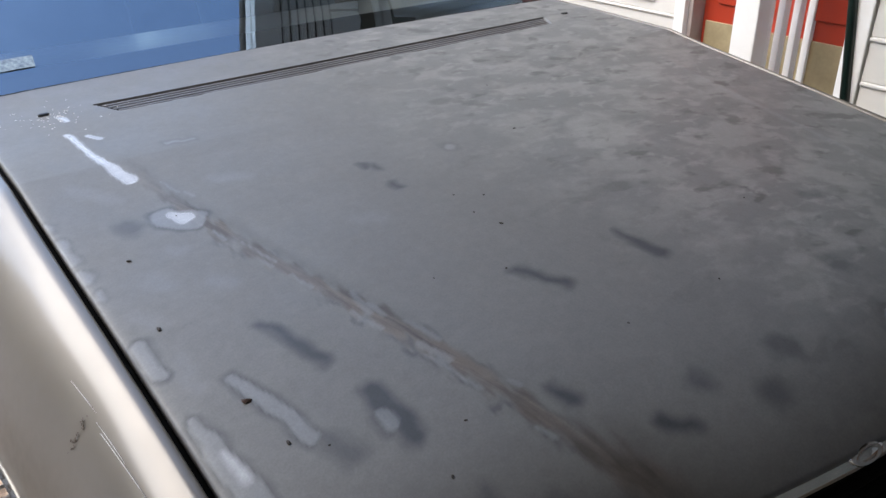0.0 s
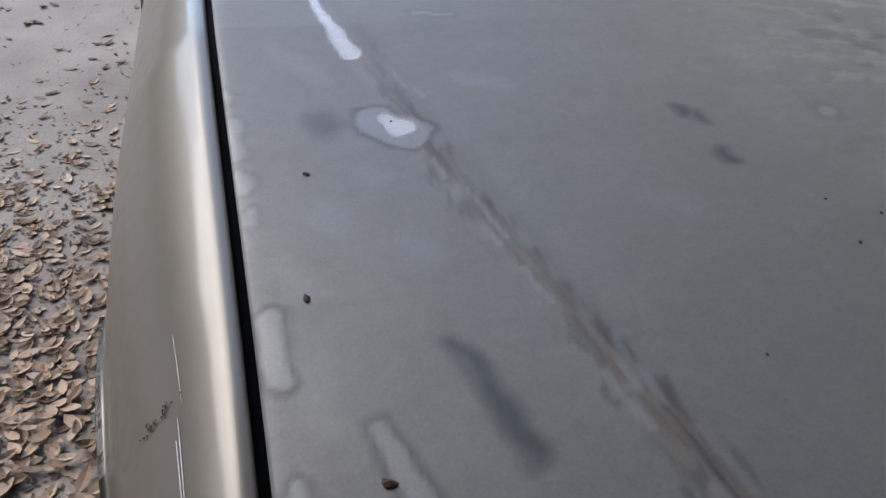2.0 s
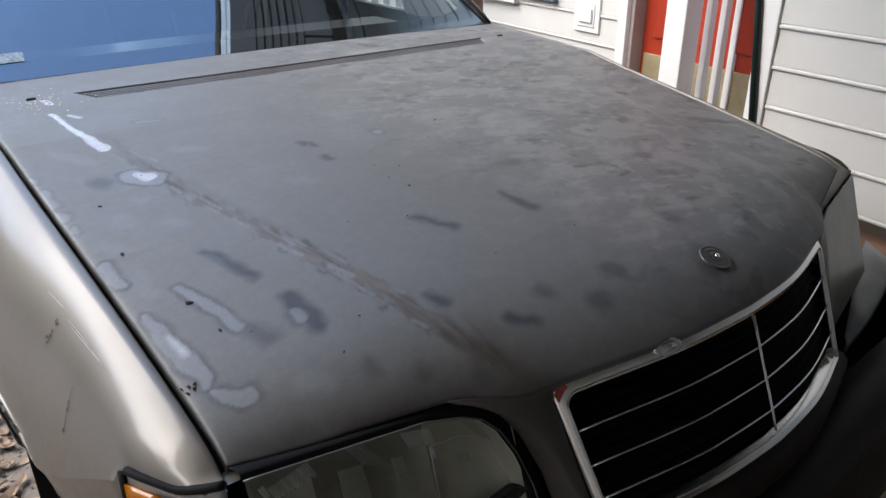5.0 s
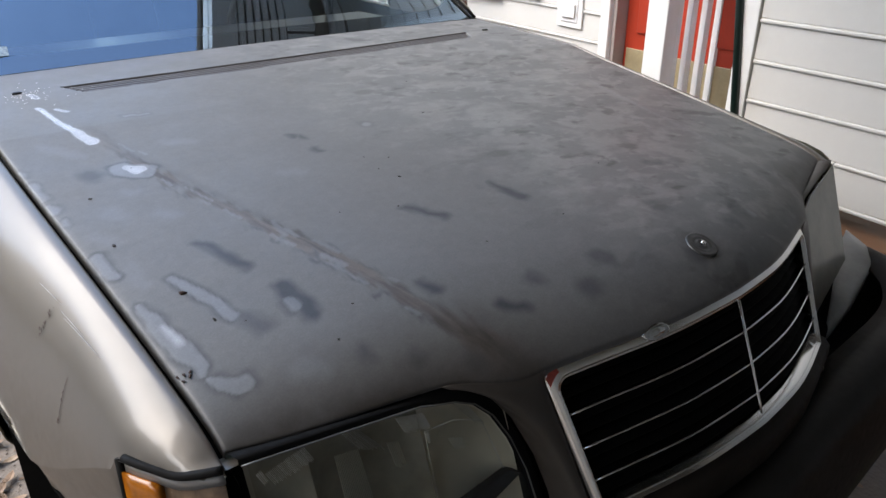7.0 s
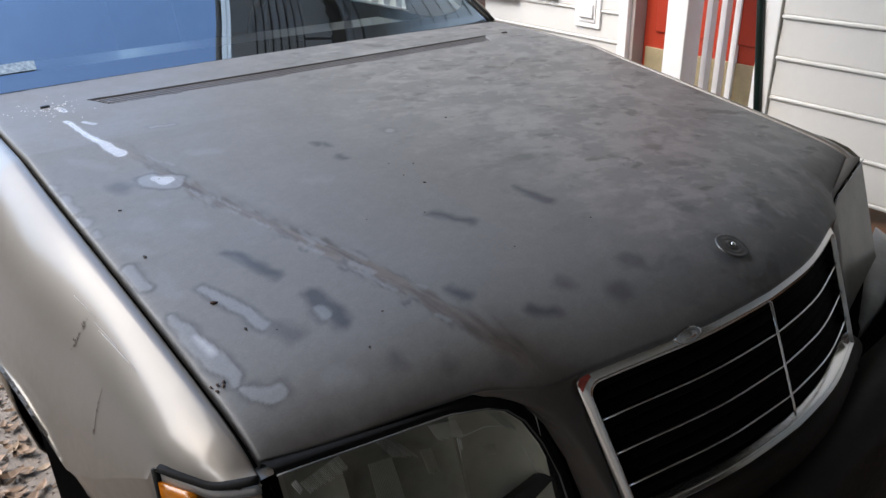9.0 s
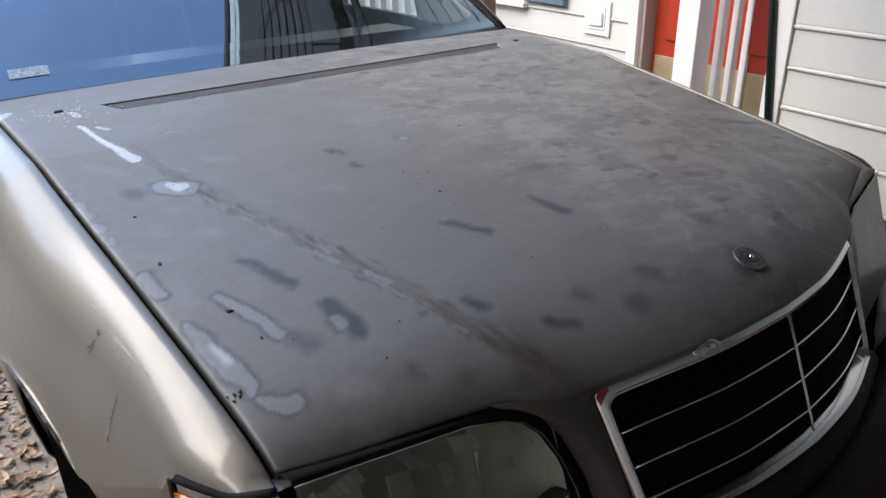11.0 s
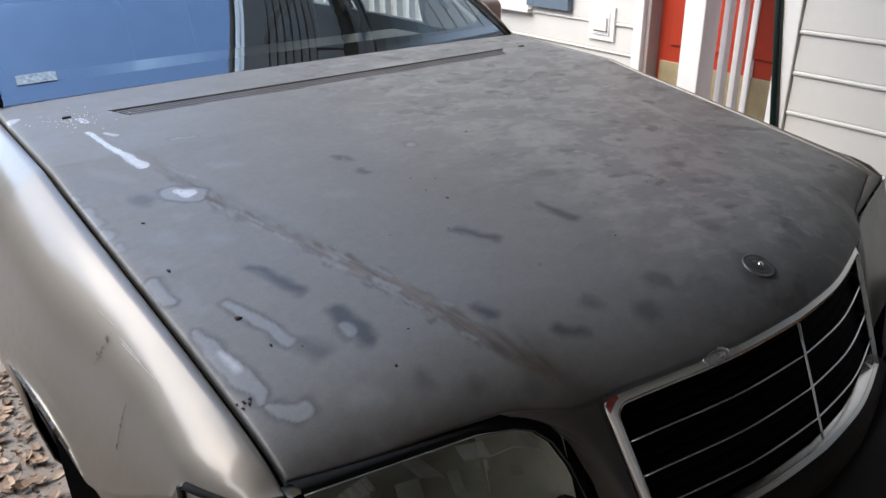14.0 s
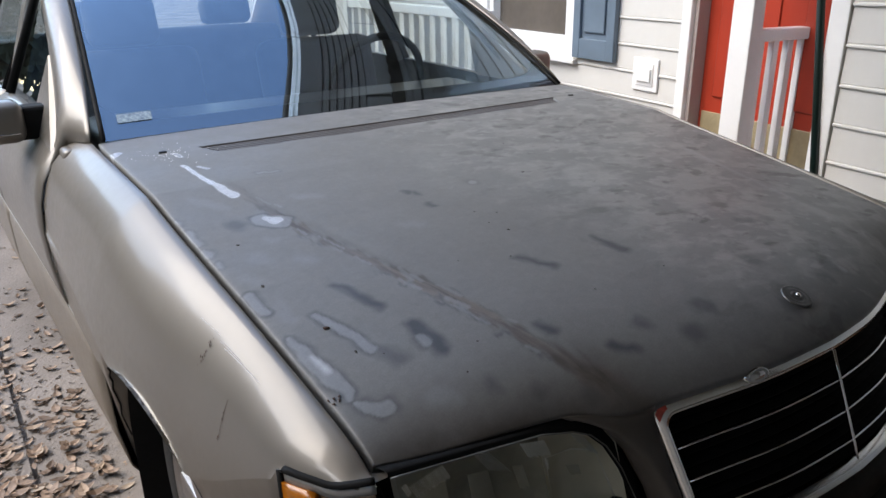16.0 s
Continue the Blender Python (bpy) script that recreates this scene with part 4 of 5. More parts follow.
# door mirrors
for sgn in (-1, 1):
    m = Matrix.Translation((sgn * 0.898, 1.69, 1.017))
    mirror = part("door_mirror", box_bm(-0.085, 0.085, -0.05, 0.055, -0.052, 0.055, 0.028, m, 4), PAINT, car, "body-coloured door mirror housing", True)
    part("mirror_glass", box_bm(-0.072, 0.072, 0.055, 0.060, -0.042, 0.044, 0.002, m), CHROME, mirror)
    part("mirror_foot", box_bm(-0.045, 0.045, -0.030, 0.04, -0.045, 0.040, 0.010, Matrix.Translation((sgn * 0.792, 1.70, 1.012))), BLACK, mirror)
    link_mesh("mirror_base", [(sgn * x, y, z) for x, y, z in ((0.788, 1.50, 0.966), (0.786, 1.80, 0.988), (0.722, 1.74, 1.17), (0.735, 1.46, 0.990), (0.740, 1.80, 0.988), (0.700, 1.72, 1.17))], [(0, 1, 2), (5, 4, 3), (0, 2, 5, 3), (1, 0, 3, 4), (2, 1, 4, 5)], PAINT, mirror)
    tube("mirror_seam", [(sgn * (0.898 + 0.0845 * dx), 1.69 - 0.0505 + (0.008 if abs(dx) > 0.8 else 0), 0.992) for dx in (-0.8, -0.4, 0, 0.4, 0.8)], 0.0012, CHROME, mirror)

# grille
GR_TOP, GR_BOT = 0.848, 0.658


def grille_pt(x, z, fwd=0.0):
    return Vector((x, bow(x) - 0.42 * (0.829 - z) - fwd, z + 0.022 * (1 - min(1, (x / 0.32) ** 2))))


def grille_half(z):
    return 0.325 - 0.14 * (GR_TOP - z)


grille = part("radiator_grille", bmesh.new(), CHROME, car)


def surround(inset, fwd, n=20):
    """One loop of the chrome frame; the top band is broader than the sides."""
    top, bot = GR_TOP - inset * 1.35, GR_BOT + inset * 0.32
    ht, hb = grille_half(top) - inset * 0.8, grille_half(bot) - inset * 0.8
    r = 0.020 - 0.4 * inset
    loop = [grille_pt(-ht + r + (2 * ht - 2 * r) * i / n, top, fwd) for i in range(n + 1)]
    loop += [grille_pt(ht - r + r * math.sin(i / 5 * math.pi / 2), top - r + r * math.cos(i / 5 * math.pi / 2), fwd) for i in range(1, 6)]
    loop += [grille_pt(ht + (hb - ht) * i / 8, top - r + (bot - top + r) * i / 8, fwd) for i in range(1, 8)]
    loop += [grille_pt(hb - 2 * hb * i / n, bot, fwd) for i in range(n + 1)]
    loop += [grille_pt(-hb + (hb - ht) * i / 8, bot + (top - r - bot) * i / 8, fwd) for i in range(1, 8)]
    loop += [grille_pt(-ht + r - r * math.cos(i / 5 * math.pi / 2), top - r + r * math.sin(i / 5 * math.pi / 2), fwd) for i in range(0, 5)]
    return loop


rings = [surround(-0.001, -0.03), surround(0.0, -0.005), surround(0.0012, -0.002), surround(0.004, 0.001), surround(0.010, 0.0055), surround(0.0125, 0.0055), surround(0.013, -0.006), surround(0.0135, -0.006), surround(0.0140, 0.0), surround(0.0165, 0.001), surround(0.0175, -0.002), surround(0.018, -0.03)]
sheet("grille_surround", rings, SATIN, grille, "polished chrome surround", close=True)
# red mark on the corner of the surround
sheet("rub_mark", [[grille_pt(-0.324 + 0.0038 * i + 0.001 * j, 0.8455 - 0.0042 * j - 0.0016 * (4 - i) ** 1.5, 0.0012 + 0.0016 * j) for i in range(5)] for j in range(3)], MARKRED, grille, "small red mark on the chrome corner")
# small oval badge on the top band
rows = []
for r, f in ((1.0, 0.003), (0.97, 0.0065), (0.8, 0.0075), (0.66, 0.006), (0.5, 0.0075), (0.02, 0.0085)):
    rows.append([grille_pt(-0.166 + 0.021 * r * math.cos(k * math.pi / 12), GR_TOP - 0.008 + 0.0095 * r * math.sin(k * math.pi / 12), f) for k in range(24)])
sheet("badge", rows, CHROME, grille, "small oval chrome badge", close=True)
for z in (0.7835, 0.7405, 0.700):
    h = grille_half(z) - 0.0135
    tube("grille_bar", [grille_pt(-h + 2 * h * i / 20, z) for i in range(21)], 0.0018, CHROME, grille, flat=0.9)
tube("centre_bar", [grille_pt(0, z, 0.002) for z in (0.826, 0.78, 0.73, 0.69, 0.674)], [0.0026, 0.0026, 0.0026, 0.0024, 0.0018], CHROME, grille)
sheet("grille_backing", [[grille_pt(-0.32 + 0.64 * i / 12, z, -0.05) for i in range(13)] for z in (0.84, 0.77, 0.70, 0.64)], VOID, grille)
for k in range(10):
    z = 0.814 - k * 0.0155
    h = grille_half(z) - 0.02
    sheet("grille_slat", [[grille_pt(-h + 2 * h * i / 10, z - 0.003, -0.012) for i in range(11)], [grille_pt(-h + 2 * h * i / 10, z + 0.003, -0.040) for i in range(11)]], VOID, grille, thick=0.0015)


# headlights and the body between them and the grille
def lamp_inner(z):
    """Half width of the inner edge of the headlight at height z, with its rounded upper corner."""
    return float(np.interp(z, (0.60, 0.684, 0.722, 0.7645, 0.797, 0.8157, 0.8252, 0.832), (0.352, 0.355, 0.359, 0.371, 0.387, 0.406, 0.430, 0.472)))


def lens_pt(sgn, a, z, back=0.0):
    return Vector((sgn * a, 0.055 + 0.19 * (a - 0.42) - 0.36 * (0.82 - z) + back, z))


LAMP_Z = (0.830, 0.8252, 0.8157, 0.797, 0.7645, 0.722, 0.684, 0.62)
NOSE_EDGE = ((0.44, 0.8425), (0.4266, 0.840), (0.407, 0.8344), (0.385, 0.820), (0.364, 0.7885), (0.345, 0.738), (0.336, 0.69), (0.333, 0.62))
LENSMAT = glass("weathered_lens_glass", (0.80, 0.80, 0.74), 0.04)
# white and grey copies: the light caught by clear ribs, as colour
FLUTE = mat("rib_glint_white", (0.95, 0.94, 0.90), 0.25, 0.15, 0.15, 30.0, 90.0)
RIDGE = mat("rib_glint_grey", (0.46, 0.45, 0.40), 0.25, 0.1, 0.15, 30.0, 90.0)
RIM = mat("grey_rim", (0.16, 0.16, 0.155), 0.35, 0.3, 0.2)
# one reflector in two tones: inner bowl coloured lit, the others shaded
WARM = mat("reflector_lit", (0.66, 0.62, 0.52), 0.30, 0.0, 0.15, 12.0, 60.0)
DULL = mat("reflector_shaded", (0.27, 0.26, 0.215), 0.20, 0.0, 0.20, 20.0, 90.0)
ENDLENS = mat("brown_tinged_clear_lens", (0.20, 0.125, 0.07), 0.25, 0.0, 0.3, 60.0, 200.0, coat=0.2)
rf = random.Random(21)
for sgn in (-1, 1):
    hl = part("headlight", bmesh.new(), CLEAR, car)
    zs = [0.832 - 0.192 * (k / 20) ** 1.6 for k in range(21)]
    grid = []
    for z in zs:
        a0 = lamp_inner(z) + 0.004
        grid.append([lens_pt(sgn, a0 + (0.662 - a0) * i / 24, z) for i in range(25)])
    lens = sheet("lens", grid if sgn > 0 else [r[::-1] for r in grid], LENSMAT if sgn < 0 else OLD_LENS, hl, "weathered clear headlight lens")
    lens.visible_shadow = False
    # reflector bowls behind the lens
    for a0, a1, z0, z1, deep in ((0.600, 0.664, 0.660, 0.828, 0.015), (0.471, 0.600, 0.660, 0.828, 0.025), (0.362, 0.471, 0.660, 0.826, 0.022)):
        shine = WARM if a1 < 0.5 else DULL
        rows = []
        for j in range(13):
            v = -1 + j / 6
            z = (z0 + z1) / 2 - v * (z1 - z0) / 2
            rows.append([lens_pt(sgn, (a0 + a1) / 2 + u * (a1 - a0) / 2, z, 0.010 + deep * (1 - abs(u) ** 3) * (1 - abs(v) ** 3)) for u in [-1 + i / 8 for i in range(17)]])
        sheet("reflector", rows if sgn > 0 else [r[::-1] for r in rows], shine, hl)
    # fluted fields of the lens, corners outer top, inner top, inner foot, outer foot
    for corners, n in ((((0.646, 0.813), (0.601, 0.827), (0.594, 0.811), (0.640, 0.801)), 20), (((0.561, 0.828), (0.541, 0.826), (0.517, 0.797), (0.546, 0.806)), 14), (((0.498, 0.825), (0.465, 0.821), (0.460, 0.802), (0.492, 0.807)), 14), (((0.429, 0.821), (0.409, 0.812), (0.395, 0.788), (0.406, 0.792)), 11), (((0.573, 0.807), (0.546, 0.806), (0.540, 0.700), (0.575, 0.700)), 11), (((0.514, 0.802), (0.500, 0.800), (0.498, 0.774), (0.511, 0.774)), 5), (((0.442, 0.784), (0.424, 0.780), (0.425, 0.769), (0.439, 0.772)), 5), (((0.655, 0.815), (0.648, 0.818), (0.644, 0.806), (0.650, 0.804)), 3)):
        lt, rt, rb, lb = corners
        thin = lt[1] < 0.81
        verts, faces = [], []
        n = int(1.5 * n)
        for i in range(n):
            tall = 1.0 - 0.15 * rf.random()
            for f, f2 in ((0.0, 0.0), (0.20, -0.0024), ((0.16 if thin else 0.45) + 0.25 * rf.random(), 0.0)):
                w = (i + f) / n
                top = (lt[0] + (rt[0] - lt[0]) * w, lt[1] + (rt[1] - lt[1]) * w)
                low = (lb[0] + (rb[0] - lb[0]) * w, lb[1] + (rb[1] - lb[1]) * w)
                verts += [lens_pt(sgn, *top, 0.007 + f2), lens_pt(sgn, top[0] + (low[0] - top[0]) * tall, top[1] + (low[1] - top[1]) * tall, 0.004 + f2)]
            o = i * 6
            faces += [(o, o + 1, o + 3, o + 2), (o + 2, o + 3, o + 5, o + 4)]
        link_mesh("lens_flutes", verts, faces, RIDGE if thin else FLUTE, hl)
    tube("bowl_edge", [lens_pt(sgn, a, z, 0.009) for a, z in ((0.470, 0.700), (0.467, 0.798), (0.430, 0.800), (0.396, 0.790), (0.388, 0.760), (0.380, 0.726))], 0.0008, FLUTE, hl)
    # white capsule shaped for the bright reflection of the bulb
    tube("bulb", [lens_pt(sgn, a, z, 0.022) for a, z in ((0.462, 0.797), (0.459, 0.786), (0.458, 0.776))], [0.0025, 0.0040, 0.0025], FLUTE, hl)
    verts = [lens_pt(sgn, a, z, d) for d in (0.004, 0.014) for a, z in ((0.377, 0.724), (0.362, 0.716), (0.420, 0.690), (0.450, 0.705))]
    link_mesh("dark_clip", verts, [(0, 1, 2, 3), (7, 6, 5, 4), (0, 4, 5, 1), (1, 5, 6, 2), (2, 6, 7, 3), (3, 7, 4, 0)], BLACK, hl)
    edge = [lens_pt(sgn, 0.668 - (0.668 - 0.472) * i / 12, 0.8335) for i in range(13)] + [lens_pt(sgn, lamp_inner(z) - 0.001, z + 0.001) for z in LAMP_Z]
    tube("lens_rim", [p + Vector((0, -0.003, 0.0)) for p in edge], 0.0010, RIM, hl)
    band = []
    for i2, p in enumerate(edge):
        a = abs(p.x)
        q = Vector((p.x, lip(a) + 0.004, hood_z(a, lip(a)) - 0.004)) if i2 < 13 else lens_pt(sgn, *NOSE_EDGE[i2 - 13], 0.004)
        band.append([p + Vector((0, 0.004, -0.004)), p + Vector((0, 0.005, 0.003)), p.lerp(q, 0.6) + Vector((0, 0.008, 0)), q + Vector((0, 0.008, 0.003))])
    sheet("lens_seal", band, BLACK if sgn < 0 else NOSE, hl)
    sheet("lamp_housing", [[lens_pt(sgn, a, z, 0.09) for a in (0.34, 0.5, 0.70)] for z in (0.80, 0.62)], BLACK, hl)
    # bonnet's nose beside the grille
    rows = []
    top = [Vector((xt, lip(xt), hood_z(xt, lip(xt)))) for xt in [0.325 + 0.115 * i / 12 for i in range(13)]]
    side = [top[12]] + [lens_pt(1, a, z, -0.003) for a, z in NOSE_EDGE[1:]]
    for k in range(29):
        t = k / 28
        z = top[0].z - t * 0.235
        inner = top[0].lerp(grille_pt(grille_half(min(z, GR_TOP)) + 0.003, z), smooth(0, 0.12, t))
        inner.z = z
        f = t * (len(side) - 1)
        j = min(int(f), len(side) - 2)
        outer = side[j].lerp(side[j + 1], f - j)
        s = 1 - smooth(0, 0.30, t)
        row = []
        for i in range(13):
            w = i / 12
            p = inner.lerp(outer, w) + (top[i] - top[0].lerp(top[12], w)) * s + Vector((0, -0.011 * math.sin(math.pi * w) * (1 - s), 0))
            row.append(Vector((sgn * p.x, p.y, p.z)))
        rows.append(row if sgn < 0 else row[::-1])
    sheet("bonnet_nose", rows, NOSE, hood, "worn brown-grey bonnet nose beside the grille", thick=0.003)
    # corner indicator
    if sgn < 0:
        ind, edge2 = [], []
        for i in range(13):
            t = i / 12
            x, y = 0.682 + 0.064 * t, 0.116 + 0.112 * t ** 1.4
            top = lamp_top(y)
            ind.append([Vector((sgn * (x + 0.012 * k / 6), y - 0.055 * k / 6, top - 0.175 * k / 6)) for k in range(7)])
            edge2.append(ind[-1][0])
        full = [[a.lerp(b, f) for a, b, f in zip(r[:-1], r[1:], [0] * 6)] + [r[-1]] for r in ind]
        bezel = [[r[0], r[0].lerp(r[1], 0.48)] for r in full]
        body = [[r[0].lerp(r[1], 0.48) + Vector((0, 0.004, 0))] + [p + Vector((0, 0.003, 0)) for p in r[1:]] for r in full]
        lamp = sheet("indicator", body[8:], AMBER, car, "amber corner indicator lens", thick=0.008)
        sheet("clear_end", body[:9], ENDLENS, lamp, "clear ribbed end of the indicator")
        sheet("bezel", bezel, BEZEL, lamp, "silvery frame of the indicator", thick=0.003)
        sheet("bezel", [[p + Vector((0, -0.001, 0)) for p in full[k]] for k in (11, 12)], BEZEL, lamp)
        tube("indicator_rim", [p + Vector((0, -0.004, -0.005)) for p in edge2], 0.0012, SATIN, lamp)
        tube("indicator_seal", [p + Vector((sgn * 0.003, -0.004, 0.004)) for p in edge2], 0.0048, BLACK, car)
        tube("indicator_seal", [p + Vector((sgn * 0.006, 0.004, 0.0)) for p in ind[-1]], 0.0045, BLACK, car)
    else:
        part("lamp_bracket", box_bm(0.70, 0.775, 0.16, 0.18, 0.735, 0.752, 0.004), PLASTIC, car)
        part("lamp_bracket", box_bm(0.69, 0.74, 0.13, 0.16, 0.672, 0.690, 0.004), PLASTIC, car)
        sheet("lamp_pocket", [[Vector((x, y, z)) for x, y in ((0.672, 0.17), (0.72, 0.22), (0.76, 0.28))] for z in (0.72, 0.62)], BLACK, car)
        sheet("lamp_corner", [[Vector((x, y - 0.36 * (0.83 - z), z)) for x, y in ((0.662, 0.108), (0.69, 0.125), (0.72, 0.155), (0.745, 0.20), (0.76, 0.26))] for z in (0.83, 0.80, 0.76, 0.72)], OLD_LENS, car, "dull yellowed end of the lamp")


# bumper
def bumper_row(t):
    """Plan line of the bumper: t -1..1 from side to side."""
    a = abs(t)
    return math.copysign(0.865 * math.sin(a * math.pi / 2) ** 0.9, t), -0.165 + 0.50 * max(0, (a - 0.40) / 0.60) ** 2.4


def bumper_strip(name, prof, material, parent, label="", t0=-1.0, t1=1.0):
    grid = []
    for off, z in prof:
        row = []
        for i in range(49):
            x, y = bumper_row(t0 + (t1 - t0) * i / 48)
            n = Vector((-x * 0.6, 0.55 - y, 0)).normalized()
            row.append(Vector((x, y, z)) + n * off)
        grid.append(row)
    return sheet(name, grid, material, parent, label, thick=0.004)


bumper = bumper_strip("bumper", ((0.10, 0.606), (0.03, 0.610), (0.008, 0.602), (0.0, 0.585), (-0.010, 0.52), (-0.010, 0.45), (0.0, 0.38), (0.03, 0.27), (0.10, 0.22)), CLAD, car, "taupe plastic front bumper, shade put into its near-black colour")
cover_out = ((0.43, -0.036), (0.56, -0.026), (0.66, -0.010), (0.73, 0.002), (0.806, 0.036), (0.85, 0.10))
cover_in = ((0.432, -0.028), (0.55, 0.012), (0.63, 0.040), (0.70, 0.066), (0.77, 0.086), (0.84, 0.108))
rows = [[Vector((xo + (xi - xo) * f, yo + (yi - yo) * f, 0.612 + dz)) for (xo, yo), (xi, yi) in zip(cover_out, cover_in)] for f, dz in ((0.0, -0.02), (0.02, 0.0), (0.5, 0.008), (1.0, 0.012))]
sheet("bumper_top", rows, PALE, bumper, "pale grey bumper corner cover", thick=0.003)
# body lip under the grille, its shade put into the dark brown
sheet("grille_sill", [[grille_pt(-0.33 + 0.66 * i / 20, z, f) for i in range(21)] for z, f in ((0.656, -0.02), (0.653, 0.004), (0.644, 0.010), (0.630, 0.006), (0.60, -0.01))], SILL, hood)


# wheels
def wheel(x, y, sgn):
    w = part("wheel", bmesh.new(), TYRE, car)
    z = ground_z(y) + WHEEL_R

    def ring(r, d):
        return [Vector((x - sgn * d, y + r * math.cos(k * math.pi / 24), z + r * math.sin(k * math.pi / 24))) for k in range(48)]

    sheet("tyre", [ring(r, d) for r, d in ((0.20, 0.02), (0.205, 0.0), (0.225, -0.003), (0.28, -0.002), (0.305, 0.006), (0.322, 0.022), (WHEEL_R, 0.045), (WHEEL_R, 0.17), (0.315, 0.20), (0.21, 0.21))], TYRE, w, close=True)
    rim_ob = sheet("rim", [ring(r, d) for r, d in ((0.209, 0.002), (0.203, -0.003), (0.196, 0.004), (0.188, 0.03), (0.18, 0.06), (0.05, 0.06))], ALLOY, w, close=True)
    sheet("hub_cap", [ring(r, d) for r, d in ((0.062, 0.03), (0.060, 0.006), (0.045, 0.0), (0.002, -0.002))], ALLOY, rim_ob, close=True)
    for k in range(8):
        a = k * math.pi / 4
        m = Matrix.Translation((x - sgn * 0.016, y, z)) @ Matrix.Rotation(a, 4, "X")
        part("spoke", box_bm(-0.012, 0.012, 0.045, 0.192, -0.030, 0.030, 0.010, m), ALLOY, rim_ob)


for sgn in (-1, 1):
    wheel(sgn * 0.745, AXLE_Y, sgn)
    wheel(sgn * 0.835, AXLE_Y + 3.04, sgn)
sheet("underbody", [[Vector((x, y, 0.24 + ground_z(y))) for x in (-0.6, 0.6)] for y in (-0.05, 2, 4.6)], BLACK, car)
sheet("engine_bay_floor", [[Vector((x, y, 0.70)) for x in (-0.69, 0.69)] for y in (0.10, 1.34)], BLACK, car)
for sgn in (-1, 1):
    sheet("gap_channel", [[Vector((sgn * (gap_x(y) + d), y, hood_z(gap_x(y), y) + dz)) for d, dz in ((-0.012, -0.045), (-0.006, -0.022), (0.004, -0.020), (0.010, -0.05))] for y in [0.13 + k * 0.03 for k in range(40)]], BLACK, car)

# cabin
part("dashboard", box_bm(-0.66, 0.66, 1.42, 1.86, 0.80, 0.985, 0.035, None, 3), PLASTIC, car, "", True)
cabin = sheet("cabin_floor", [[Vector((x, y, 0.42)) for x in (-0.70, 0.70)] for y in (1.38, 3.9)], CABIN, car)
tube("steering_wheel", [(0.36 + 0.185 * math.cos(a), 1.90 - 0.06 * math.sin(a), 0.98 + 0.17 * math.sin(a)) for a in [k * math.pi / 16 for k in range(33)]], 0.014, BLACK, car)


def seat(x, y, wide):
    s = part("seat", bmesh.new(), CABIN, car)
    part("cushion", box_bm(x - wide / 2, x + wide / 2, y - 0.55, y, 0.48, 0.64, 0.05, None, 3), CABIN, s, "", True)
    lean = Matrix.Translation((x, y, 0.58)) @ Matrix.Rotation(-0.25, 4, "X")
    part("backrest", box_bm(-wide / 2, wide / 2, -0.08, 0.06, 0, 0.54, 0.05, lean, 3), CABIN, s, "", True)
    return s, lean


for x in (-0.37, 0.37):
    s, lean = seat(x, 2.32, 0.50)
    part("headrest", box_bm(-0.125, 0.125, -0.06, 0.04, 0.55, 0.73, 0.04, lean, 3), CABIN, s, "", True)
s, lean = seat(0.0, 3.30, 1.25)
for x in (-0.36, 0.36):
    part("headrest", box_bm(x - 0.13, x + 0.13, -0.04, 0.05, 0.55, 0.68, 0.035, lean, 3), CABIN, s, "", True)

# the far front corner sits a little further back
for ob in car.children_recursive:
    if ob.type == "MESH" and len(ob.data.vertices):
        n = len(ob.data.vertices)
        co = np.empty(n * 3, dtype=np.float32)
        ob.data.vertices.foreach_get("co", co)
        co = co.reshape(-1, 3)
        fade = np.clip((1.1 - co[:, 1]) / 0.8, 0, 1)
        co[:, 1] += 0.062 * np.clip(co[:, 0], 0, 0.75) * fade * fade * (3 - 2 * fade)
        co[:, 2] += 0.026 * (np.clip(co[:, 0], 0, 0.76) / 0.70) ** 2 * fade * fade * (3 - 2 * fade)
        ob.data.vertices.foreach_set("co", co.ravel())
        ob.data.update()
# ---- loose things on the ground ----


def leaf_material():
    m = bpy.data.materials.new("dry_leaf")
    m.use_nodes = True
    n, l = m.node_tree.nodes, m.node_tree.links
    b = n["Principled BSDF"]
    geo = n.new("ShaderNodeNewGeometry")
    ramp = n.new("ShaderNodeValToRGB")
    ramp.color_ramp.elements[0].color = (0.12, 0.075, 0.048, 1)
    ramp.color_ramp.elements[1].color = (0.52, 0.41, 0.31, 1)
    for pos, col in ((0.25, (0.24, 0.155, 0.10, 1)), (0.55, (0.36, 0.26, 0.195, 1)), (0.8, (0.44, 0.30, 0.205, 1))):
        e = ramp.color_ramp.elements.new(pos)
        e.color = col
    l.new(geo.outputs["Random Per Island"], ramp.inputs[0])
    tc, t = n.new("ShaderNodeTexCoord"), n.new("ShaderNodeTexNoise")
    t.inputs["Scale"].default_value = 90
    l.new(tc.outputs["Object"], t.inputs["Vector"])
    mx = n.new("ShaderNodeMix")
    mx.data_type, mx.blend_type = "RGBA", "MULTIPLY"
    mx.inputs["Factor"].default_value = 0.5
    l.new(ramp.outputs[0], mx.inputs["A"])
    l.new(t.outputs["Fac"], mx.inputs["B"])
    br = n.new("ShaderNodeBrightContrast")
    br.inputs["Bright"].default_value = -0.005
    l.new(mx.outputs["Result"], br.inputs["Color"])
    l.new(br.outputs[0], b.inputs["Base Color"])
    b.inputs["Roughness"].default_value = 0.7
    return m


LEAF = leaf_material()
MOULD = mat("dark_leaf_mould", (0.075, 0.056, 0.044), 0.9, 0.0, 0.3, 9.0, 60.0)
